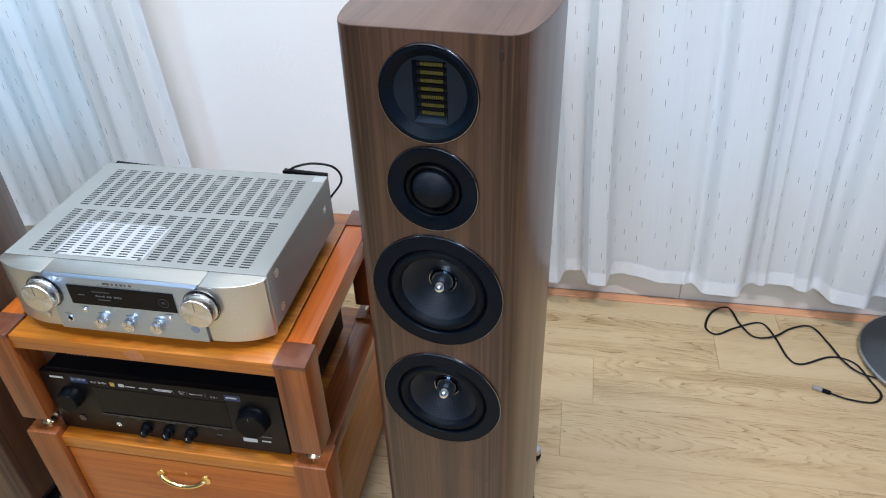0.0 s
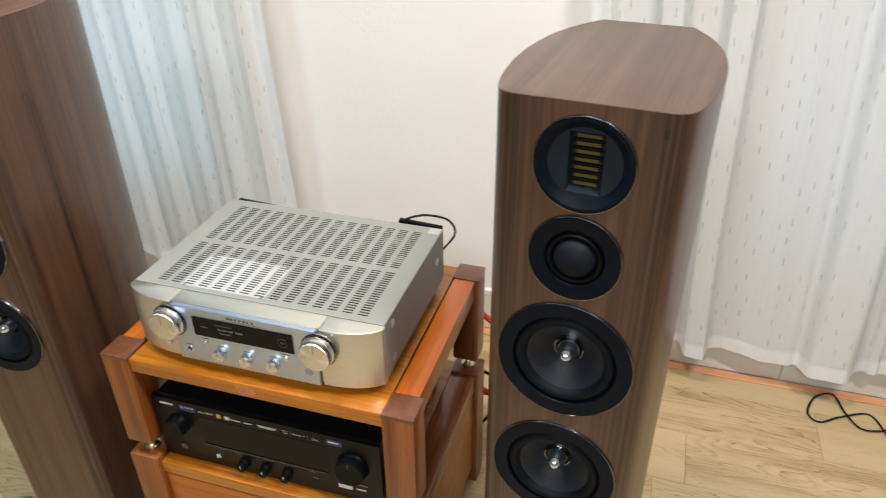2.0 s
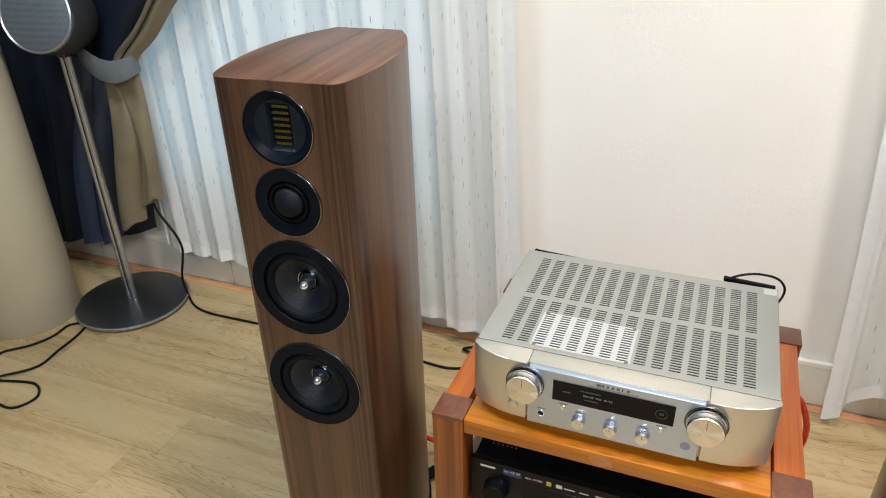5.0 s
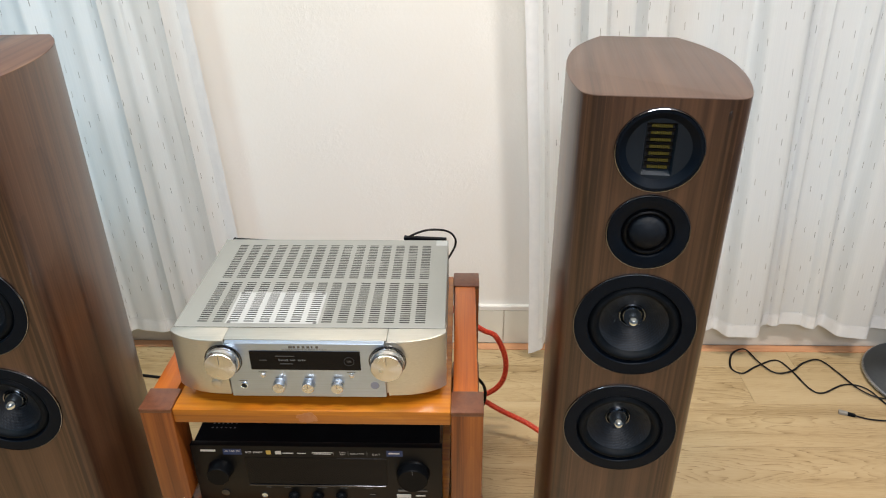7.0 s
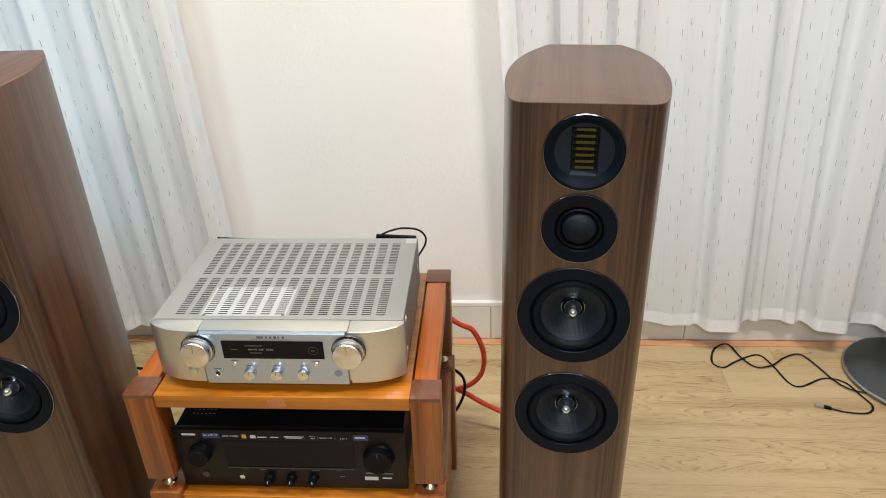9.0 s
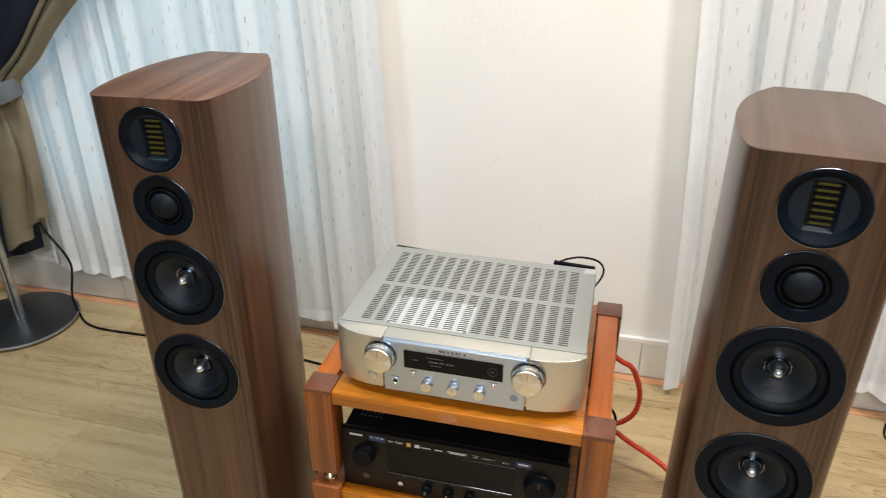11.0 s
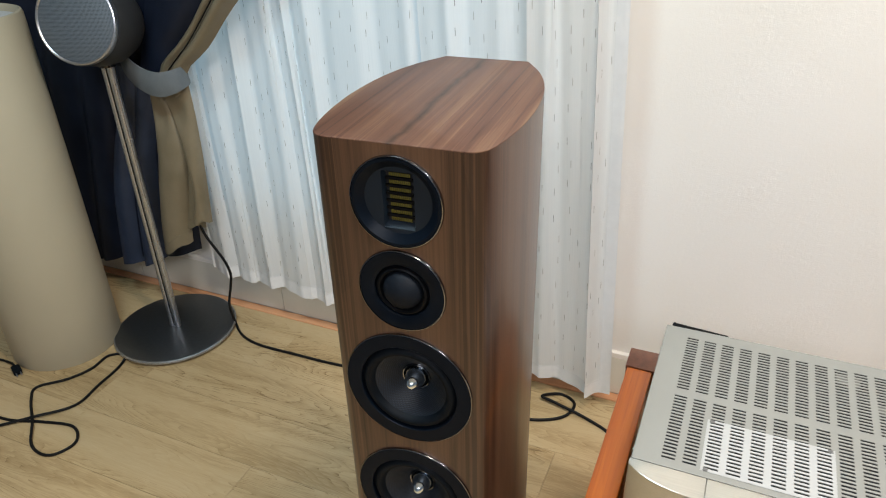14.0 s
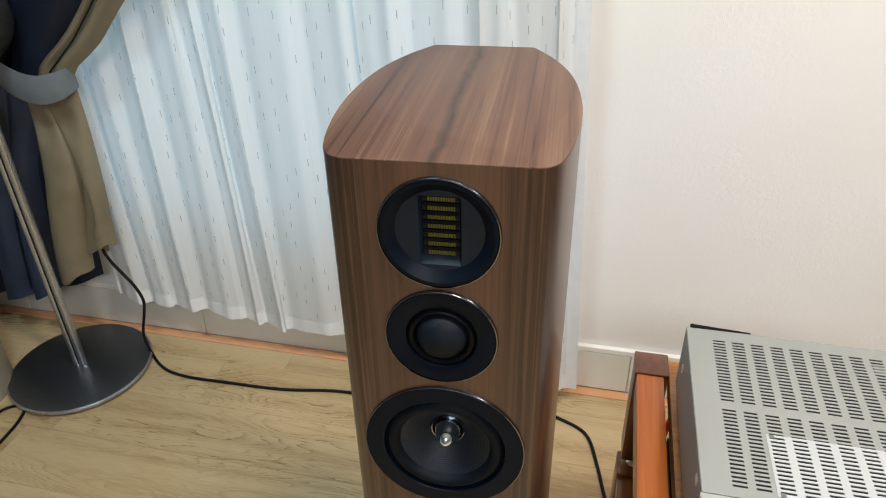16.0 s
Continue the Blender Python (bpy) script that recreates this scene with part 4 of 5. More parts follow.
def slotted_film():
    """Clear-white protective film that follows the slots beneath it."""
    bm = bmesh.new()
    x_cuts = [-0.1395] + [v for c in range(2, 8) for v in (-0.1785 + c * 0.0256 - 0.0083, -0.1785 + c * 0.0256 + 0.0083)] + [0.0135]
    y_cuts = [0.0515] + [v for k in range(14) for v in (0.0565 + k * 0.00640, 0.0597 + k * 0.00640)] + [0.1465]
    for i in range(len(x_cuts) - 1):
        for j in range(len(y_cuts) - 1):
            if i % 2 == 1 and j % 2 == 1:
                continue
            q = [bm.verts.new((x, y, AZ1 + 0.0007)) for x, y in ((x_cuts[i], y_cuts[j]), (x_cuts[i + 1], y_cuts[j]), (x_cuts[i + 1], y_cuts[j + 1]), (x_cuts[i], y_cuts[j + 1]))]
            bm.faces.new(q)
    bmesh.ops.remove_doubles(bm, verts=bm.verts[:], dist=1e-5)
    return bm


part("protective_film", slotted_film(), film, amp, "glossy white film left over the vent slots")
for x, y in ((-0.1335, 0.0545), (-0.1335, 0.1435), (0.0080, 0.0545), (0.0080, 0.1435)):
    part("print_mark", box(x - 0.003, x + 0.003, y - 0.003, y + 0.003, AZ1 + 0.0008, AZ1 + 0.0010), glyph_grey, amp)


def antenna(x0, x1, y, z):
    a = thing("antenna", "slim black folding antenna lying behind the amplifier", "antenna", pose(0, 0, 0), "antennas behind the amplifier")
    part("blade", moved(box(0, abs(x1 - x0), -0.005, 0.005, -0.0035, 0.0035, 0.0015), pose(x0, y, z, 0, 3)), satin_black, a)
    part("hinge", lathe([(0, -0.005), (0.0036, -0.005), (0.0036, 0.005), (0, 0.005)], 16, Matrix.Translation((x0, y, z)) @ FRONT), rubber, a)
    part("socket_stub", tube([(x0 + 0.004, y, z - 0.002), (x0 + 0.004, y - 0.004, z - 0.02), (x0 + 0.004, AYB - 0.002, z - 0.035)], 0.004, 8), rubber, a)
    return a


antenna(-0.206, -0.124, 0.356, 0.6825)
antenna(0.140, 0.222, 0.354, 0.6905)
aerial = tagged(part("antenna_cable", tube([(0.148, 0.355, 0.693), (0.164, 0.358, 0.700), (0.190, 0.366, 0.703), (0.222, 0.374, 0.696), (0.238, 0.376, 0.680), (0.238, 0.374, 0.660), (0.222, 0.352, 0.640)], 0.0022, 8), cable_black), "thin black aerial lead looped behind the amplifier", "cable")


# ---------------------------------------------------------------- black receiver
DZ0, DZ1, DX0, DX1, DY = 0.3270, 0.4680, -0.2170, 0.2200, 0.004
rec = thing("receiver", "black network receiver with two round knobs, on the lower shelf", "receiver", pose(0, 0, 0))
part("case", box(DX0 + 0.004, DX1 - 0.004, DY + 0.012, DY + 0.335, DZ0, DZ1 - 0.001, 0.0015), satin_black, rec, "black sheet-metal case")
part("front_panel", box(DX0, DX1, DY, DY + 0.012, DZ0 - 0.002, DZ1, 0.0015), receiver_face, rec, "satin black front panel")
part("window", box(-0.1240, 0.1235, DY - 0.0008, DY, 0.3790, 0.4420, 0.0003, 1), display_glass, rec, "wide glossy black display window")
part("ledge", box(-0.1240, 0.1200, DY - 0.0022, DY - 0.0004, 0.3740, 0.3775, 0.0006, 1), gloss_black, rec)
part("seam", box(0.1262, 0.1274, DY - 0.0003, DY + 0.0004, DZ0 + 0.002, 0.4420), gap_shade, rec)
for x, z, r in ((-0.1700, 0.4130, 0.0205), (0.1690, 0.4090, 0.0275)):
    part("knob", lathe([(r * 1.08, 0.0), (r * 1.06, 0.003), (r, 0.005), (r * 0.96, 0.019), (r * 0.90, 0.0205), (0, 0.0200)], 48, Matrix.Translation((x, DY, z)) @ FRONT), satin_black, rec, "round black knob")
part("knob_mark", box(0.1685, 0.1695, DY - 0.0206, DY - 0.0199, 0.4240, 0.4330), glyph_grey, rec)
for x in (-0.0470, -0.0040, 0.0385):
    k = part("small_knob", lathe([(0.0108, 0.0), (0.0105, 0.004), (0.0085, 0.006), (0.0080, 0.015), (0.0070, 0.0162), (0, 0.0162)], 28, Matrix.Translation((x, DY, 0.3480)) @ FRONT), satin_black, rec, "small black tone knob")
    part("knob_mark", box(x - 0.0005, x + 0.0005, DY - 0.0166, DY - 0.0160, 0.3490, 0.3560), glyph_white, k)
part("headphone_jack", lathe([(0.0055, 0.0), (0.0053, 0.0014), (0.0040, 0.0018), (0.0030, 0.0004), (0, 0.0002)], 24, Matrix.Translation((-0.1000, DY, 0.3500)) @ FRONT), chrome, rec, "silver headphone socket")
part("power_button", lathe([(0.0075, 0.0), (0.0073, 0.0016), (0.0062, 0.0020), (0, 0.0020)], 24, Matrix.Translation((-0.1700, DY, 0.3560)) @ FRONT), gloss_black, rec, "round black power button")
part("usb_slot", box(0.0890, 0.1010, DY - 0.0005, DY + 0.0002, 0.3475, 0.3520), gap_shade, rec)
for x, w, z, h, mt in ((-0.1860, 0.0260, 0.4570, 0.0042, glyph_white), (-0.0470, 0.0180, 0.4530, 0.0018, glyph_white), (-0.0230, 0.0150, 0.4530, 0.0018, glyph_white),
                       (0.0130, 0.0360, 0.4550, 0.0016, glyph_white), (0.0130, 0.0300, 0.4520, 0.0016, glyph_white), (0.1370, 0.0190, 0.4550, 0.0030, glyph_white),
                       (0.1500, 0.0180, 0.3660, 0.0040, glyph_grey), (0.1830, 0.0200, 0.3655, 0.0028, glyph_grey), (0.1810, 0.0170, 0.3540, 0.0028, glyph_white),
                       (0.0060, 0.0180, 0.3710, 0.0008, glyph_grey), (-0.0900, 0.0100, 0.3708, 0.0008, glyph_grey), (-0.0560, 0.0120, 0.3708, 0.0008, glyph_grey),
                       (0.0450, 0.0140, 0.3708, 0.0008, glyph_grey), (0.0900, 0.0120, 0.3708, 0.0008, glyph_grey), (0.0950, 0.0100, 0.3560, 0.0010, glyph_grey),
                       (-0.1700, 0.0170, 0.3840, 0.0010, glyph_grey)):
    part("print", box(x - w / 2, x + w / 2, DY - 0.0012, DY - 0.0006, z - h / 2, z + h / 2), mt, rec)
part("badge", box(-0.1600, -0.1280, DY - 0.0007, DY, 0.4480, 0.4605), badge_blue, rec, "blue badge")
part("badge", box(0.1240, 0.1520, DY - 0.0007, DY, 0.4480, 0.4605), badge_blue, rec, "blue badge")
part("badge", box(-0.0850, -0.0770, DY - 0.0009, DY, 0.4495, 0.4580), badge_gold, rec, "gold badge")
part("badge", box(-0.0690, -0.0590, DY - 0.0009, DY, 0.4500, 0.4570), glyph_white, rec, "white badge")
part("badge", box(0.1380, 0.1640, DY - 0.0009, DY, 0.3480, 0.3565, 0.0002, 1), glyph_white, rec, "white badge with fine print")
for txt, x, z, s in (("2x 145 W", -0.1440, 0.4565, 0.0068), ("RDS", -0.1160, 0.4540, 0.0058), ("DAB+", -0.0990, 0.4545, 0.0066), ("Phono\\nInput", 0.0480, 0.4540, 0.0042), ("Speaker A / B", 0.0730, 0.4535, 0.0042), ("5 in 1", 0.1060, 0.4520, 0.0060)):
    part("lettering", lettering(txt.replace("\\n", "\n"), s, Matrix.Translation((x, DY - 0.0010, z))), glyph_white, rec)
for x in (0.0320, 0.0575, 0.0900):
    part("print_rule", box(x, x + 0.0005, DY - 0.0012, DY - 0.0006, 0.4490, 0.4585), glyph_grey, rec)
for i in range(6):
    for j in range(3):
        part("vent_hole", lathe([(0.0018, 0.0), (0, 0.0)], 10, Matrix.Translation((-0.190 + i * 0.008, DY + 0.045 + j * 0.011, DZ1 - 0.0007))), glyph_grey, rec)
for i in range(9):
    for s, x in ((-1, DX0 + 0.0036), (1, DX1 - 0.0036)):
        part("side_slot", box(x - 0.0004, x + 0.0004, DY + 0.10 + i * 0.016, DY + 0.108 + i * 0.016, 0.395, 0.445), gap_shade, rec)
for x in (-0.16, 0.16):
    for y in (0.05, 0.30):
        part("foot", lathe([(0, 0.3166), (0.020, 0.3166), (0.022, 0.319), (0.022, 0.3275), (0, 0.3275)], 20, Matrix.Translation((x, y, 0))), rubber, rec)


# ---------------------------------------------------------------- sheer curtains
def pleated(x0, x1, z_top, hem, y_mid, depth, pitch, seed, slide=None, flaps=(), ridges=(), side=1):
    """A hanging cloth with uneven pleats; hem(x): its lower edge. slide(z): sideways draw at a height."""
    rnd = random.Random(seed)
    n = int((x1 - x0) / 0.006)
    phase, phases, amps = 0.0, [], []
    width, amp_now, amp_next = pitch, depth, depth
    for i in range(n + 1):
        step = (x1 - x0) / n
        phase += 2 * math.pi * step / width
        if phase > 2 * math.pi * (len(amps) + 1):
            width = pitch * rnd.uniform(0.6, 1.5)
            amps.append(depth * rnd.uniform(0.45, 1.25))
        phases.append(phase)
    amps = amps + [depth] * 3
    rows = 26
    bm = bmesh.new()
    uv = bm.loops.layers.uv.new("UVMap")
    grid, lengths, run, last = [], [], 0.0, None
    for i in range(n + 1):
        x = x0 + (x1 - x0) * i / n
        c = phases[i] / (2 * math.pi)
        k = int(c)
        f = c - k
        amp_i = amps[min(k, len(amps) - 1)] * (1 - f) + amps[min(k + 1, len(amps) - 1)] * f
        wob = 0.35 * math.sin(phases[i] * 0.37 + seed)
        col = []
        zb = hem(x)
        for j in range(rows + 1):
            t = j / rows
            z = zb + (z_top - zb) * t
            spread = 0.72 + 0.28 * (1 - t)
            y = y_mid + amp_i * spread * (math.sin(phases[i] + 0.8 * math.sin(phases[i]) + 0.35 * math.sin(z * 2.1 + k)) + wob)
            if flaps:
                y += 0.012
                for fx, fw, fd in flaps:
                    q = (x - fx) / fw
                    y -= fd * (0.55 + 0.45 * (1 - t)) / (1 + q ** 10)
            for rx, rd, rw in ridges:
                if x > rx:
                    y -= rd * math.exp(-(x - rx) / rw)
            xx = x + 0.006 * (0 if x1 - x < 0.1 else 1) * math.sin(3.1 * z + k * 1.7) + (slide(z, i / n) if slide else 0)
            col.append(bm.verts.new((xx, min(y, 0.942), z)))
        p = Vector((x, col[0].co.y))
        run += (p - last).length if last is not None else 0
        last = p
        grid.append(col)
        lengths.append(run)
    for i in range(n):
        for j in range(rows):
            f = bm.faces.new((grid[i][j], grid[i + 1][j], grid[i + 1][j + 1], grid[i][j + 1]))
            for lo, (a, b) in zip(f.loops, ((i, j), (i + 1, j), (i + 1, j + 1), (i, j + 1))):
                lo[uv].uv = (lengths[a], grid[a][b].co.z)
    hb = bmesh.new()
    prev = None
    for i in range(n + 1):
        b0, b1 = grid[i][0].co, grid[i][1].co
        d = (b1 - b0)
        d = d * (0.042 / max(d.length, 1e-6))
        out = Vector((0, -0.0022, 0))
        ring = [hb.verts.new(b0 + out + Vector((0, 0, -0.001))), hb.verts.new(b0 + d + out)]
        if prev:
            hb.faces.new((prev[0], ring[0], ring[1], prev[1]))
        prev = ring
    sb = bmesh.new()
    cols = range(n - 5, n + 1) if side > 0 else range(0, 6)
    strip = [[sb.verts.new(v.co + Vector((0.0004 * side, -0.0020, 0))) for v in grid[i]] for i in cols]
    for a, b in zip(strip, strip[1:]):
        for j in range(rows):
            sb.faces.new((a[j], b[j], b[j + 1], a[j + 1]))
    return bm, hb, sb


def curtain(x0, x1, hem, y_mid, depth, pitch, seed, label, slide=None, flaps=(), ridges=(), side=1):
    c = thing("sheer_curtain", label, "curtain", pose(0, 0, 0))
    body, band, edge = pleated(x0, x1, 2.45, hem, y_mid, depth, pitch, seed, slide, flaps, ridges, side)
    cloth = part("cloth", body, sheer_cloth, c)
    part("hem", band, hem_cloth, c, "doubled hem band")
    part("side_hem", edge, hem_cloth, c, "doubled hem along the open edge")
    return c


def hem_left(x):
    rise = max(0.0, min(1.0, (-1.10 - x) / 0.55))
    drop = max(0.0, min(1.0, (x + 1.05) / 0.65))
    return 0.122 + 0.040 * rise - 0.066 * drop + 0.006 * math.sin(x * 17)


def hem_right(x):
    t = max(0.0, min(1.0, (x - 0.47) / 0.10))
    return 0.030 * (1 - t) + (0.104 + 0.006 * math.sin(x * 11.0)) * t


curtain(-1.69, -0.366, hem_left, 0.880, 0.014, 0.100, 3, "white sheer curtain with short woven dashes, gathered in soft folds", lambda z, s: -0.047 * s * (z - 0.055), (), [(-0.86, 0.018, 0.05), (-0.595, 0.026, 0.055), (-0.432, 0.026, 0.06)])
curtain(0.456, 2.3, hem_right, 0.896, 0.007, 0.150, 8, "white sheer curtain with short woven dashes, in wide loose folds", lambda z, s: -0.055 * (z - 0.05),
        [(0.475, 0.030, 0.055), (0.635, 0.030, 0.066), (0.768, 0.032, 0.066), (0.965, 0.040, 0.018), (1.088, 0.057, 0.052), (1.200, 0.012, 0.012), (1.300, 0.016, 0.014), (1.415, 0.056, 0.056), (1.620, 0.045, 0.05), (1.80, 0.05, 0.06), (2.05, 0.05, 0.06)], side=-1)


# ---------------------------------------------------------------- tied-back drape
def edge_at(points, z):
    """x of a smooth edge curve through (height, x) points."""
    if z <= points[0][0]:
        return points[0][1]
    for k in range(len(points) - 1):
        (za, xa), (zb, xb) = points[k], points[k + 1]
        if z <= zb:
            def slope(i):
                lo, hi = max(0, i - 1), min(len(points) - 1, i + 1)
                return (points[hi][1] - points[lo][1]) / (points[hi][0] - points[lo][0])
            t, h = (z - za) / (zb - za), zb - za
            return xa * (2 * t ** 3 - 3 * t * t + 1) + xb * (3 * t * t - 2 * t ** 3) + h * slope(k) * (t ** 3 - 2 * t * t + t) + h * slope(k + 1) * (t ** 3 - t * t)
    return points[-1][1]


def drape_sheet(left, right, z0, z1, y_mid, depth, folds, seed, skew=0.0, pinch=0.812):
    """Heavy cloth in broad folds between two edge curves; the folds flatten near the tie."""
    rnd = random.Random(seed)
    weight = [rnd.uniform(0.6, 1.2) for _ in range(int(folds) + 3)]
    n, rows = int(folds * 16) + 8, 64
    bm = bmesh.new()
    g = []
    for j in range(rows + 1):
        t = j / rows
        row = []
        for i in range(n + 1):
            s = i / n
            base = z0 + skew * s + 0.006 * math.sin(9 * s + seed)
            z = base + (z1 - base) * t
            xa, xb = edge_at(left, z), edge_at(right, z)
            q = s + 0.06 * math.sin(z * 2.6 + seed) * s * (1 - s) * 4
            c = q * folds
            k = int(c)
            f = c - k
            f = f * f * (3 - 2 * f)
            w = weight[k] * (1 - f) + weight[k + 1] * f
            tight = min(1.0, 0.30 + (abs(z - pinch) / 0.30) ** 1.3)
            y = y_mid - depth * w * tight * math.cos(2 * math.pi * c + 0.5 * math.sin(2 * math.pi * c) + 3.14) - 0.010 * math.sin(math.pi * s)
            row.append(bm.verts.new((xa + (xb - xa) * s, min(y, 0.930), z)))
        g.append(row)
    for j in range(rows):
        for i in range(n):
            bm.faces.new((g[j][i], g[j][i + 1], g[j + 1][i + 1], g[j + 1][i]))
    return bm


def round_fold(left, right, z0, z1, y_mid, depth, skew=0.0, lean=0.0):
    """One hanging fold of cloth, bellied towards the room, with its edges turned back."""
    n, rows = 22, 40
    bm = bmesh.new()
    g = []
    for j in range(rows + 1):
        t = j / rows
        row = []
        for i in range(n + 1):
            s = i / n
            base = z0 + skew * s + 0.007 * math.sin(11 * s)
            z = base + (z1 - base) * t
            xa, xb = edge_at(left, z), edge_at(right, z)
            swell = 0.35 + 0.65 * min(1.0, (1 - t) * 1.8)
            dent = 0.55 * math.exp(-((t - 0.82) / 0.10) ** 2) * math.exp(-((s - 0.45) / 0.25) ** 2)
            y = y_mid - depth * swell * (math.sin(math.pi * s) ** 0.7 - dent) - lean * s
            row.append(bm.verts.new((xa + (xb - xa) * (s - 0.08 * math.sin(2 * math.pi * s)), y, z)))
        g.append(row)
    for j in range(rows):
        for i in range(n):
            bm.faces.new((g[j][i], g[j][i + 1], g[j + 1][i + 1], g[j + 1][i]))
    # stitched hem line
    for i in range(n):
        a, b = g[3][i].co, g[3][i + 1].co
        q = [bm.verts.new(p + Vector((0, -0.0006 - o, h))) for p, h, o in ((a, 0, 0.0008), (b, 0, 0.0008), (b, 0.0016, 0), (a, 0.0016, 0))]
        bm.faces.new(q)
    return bm


drape = thing("tied_drape", "heavy navy and khaki drape drawn aside by a grey tie band", "drape", pose(0, 0, 0))
part("navy_panel", drape_sheet([(0.05, -2.45), (0.8, -2.35), (2.45, -2.30)], [(0.05, -1.74), (0.5, -1.70), (0.80, -1.66), (0.90, -1.58), (1.04, -1.44), (1.4, -1.20), (2.45, -0.80)], 0.03, 2.45, 0.868, 0.022, 5, 2, 0.20), navy_cloth, drape, "dark navy satin panel")
part("slate_panel", drape_sheet([(0.12, -2.06), (0.45, -1.99), (0.78, -1.85)], [(0.12, -1.86), (0.45, -1.80), (0.78, -1.70)], 0.13, 0.84, 0.836, 0.018, 2, 5, 0.05), slate_cloth, drape, "slate blue satin lining falling in broad folds")
part("navy_swag", drape_sheet([(0.78, -1.76), (0.90, -1.71), (1.04, -1.66), (1.3, -1.55), (2.45, -1.30)], [(0.78, -1.64), (0.90, -1.575), (1.04, -1.44), (1.3, -1.24), (2.45, -0.90)], 0.80, 2.45, 0.820, 0.014, 1, 8), navy_cloth, drape, "navy satin swag above the tie")
khaki_low = [
    round_fold([(0.25, -1.775), (0.39, -1.755), (0.60, -1.712), (0.80, -1.692)], [(0.25, -1.672), (0.37, -1.655), (0.50, -1.620), (0.63, -1.597), (0.72, -1.615), (0.80, -1.640)], 0.252, 0.822, 0.804, 0.046, 0.065),
    round_fold([(0.36, -1.690), (0.50, -1.640), (0.63, -1.610), (0.80, -1.640)], [(0.36, -1.609), (0.52, -1.584), (0.62, -1.585), (0.80, -1.600)], 0.365, 0.80, 0.812, 0.022, 0.008),
    round_fold([(0.40, -1.622), (0.52, -1.590), (0.62, -1.600), (0.70, -1.620), (0.80, -1.655)], [(0.40, -1.566), (0.57, -1.552), (0.72, -1.546), (0.82, -1.548)], 0.402, 0.825, 0.800, 0.036, 0.004),
]
part("khaki_folds", joined(*khaki_low), khaki_cloth, drape, "khaki satin hanging in rounded folds")
part("khaki_swag", joined(
    drape_sheet([(0.80, -1.66), (0.86, -1.640), (0.93, -1.556), (1.014, -1.477), (1.3, -1.26), (2.45, -0.85)], [(0.80, -1.60), (0.863, -1.592), (0.936, -1.508), (1.019, -1.432), (1.3, -1.20), (2.45, -0.75)], 0.79, 2.45, 0.806, 0.008, 1, 4),
    drape_sheet([(0.80, -1.61), (0.863, -1.592), (0.936, -1.508), (1.019, -1.432), (1.3, -1.20), (2.45, -0.75)], [(0.80, -1.56), (0.861, -1.535), (0.919, -1.460), (1.016, -1.370), (1.3, -1.08), (2.45, -0.55)], 0.79, 2.45, 0.792, 0.012, 1, 6)),
    khaki_cloth, drape, "khaki satin swag sweeping down into the tie")
part("piping", tube([(-1.598, 0.789, 0.855), (-1.550, 0.789, 0.898), (-1.508, 0.789, 0.936), (-1.432, 0.788, 1.019), (-1.320, 0.788, 1.15), (-1.200, 0.788, 1.30)], 0.0020, 6), cable_black, drape, "dark seam")


def tie_band():
    bm = bmesh.new()
    line = spline([(-1.83, 0.850, 0.900), (-1.775, 0.800, 0.874), (-1.715, 0.768, 0.850), (-1.655, 0.753, 0.831), (-1.605, 0.750, 0.826), (-1.566, 0.757, 0.834), (-1.546, 0.772, 0.842), (-1.545, 0.800, 0.846), (-1.575, 0.830, 0.848)], 8)
    prev = None
    for i, q in enumerate(line):
        h = 0.037 - 0.014 * (i / (len(line) - 1)) ** 2
        ring = [bm.verts.new(q + Vector((0, o, k * h))) for o, k in ((0.001, -1), (-0.003, -0.4), (-0.003, 0.4), (0.001, 1), (0.005, 0.97), (0.002, 0), (0.005, -0.97))]
        if prev:
            for k in range(7):
                bm.faces.new((prev[k], prev[(k + 1) % 7], ring[(k + 1) % 7], ring[k]))
        prev = ring
    return bm


part("tie_band", tie_band(), tie_cloth, drape, "plain grey cloth tie band")


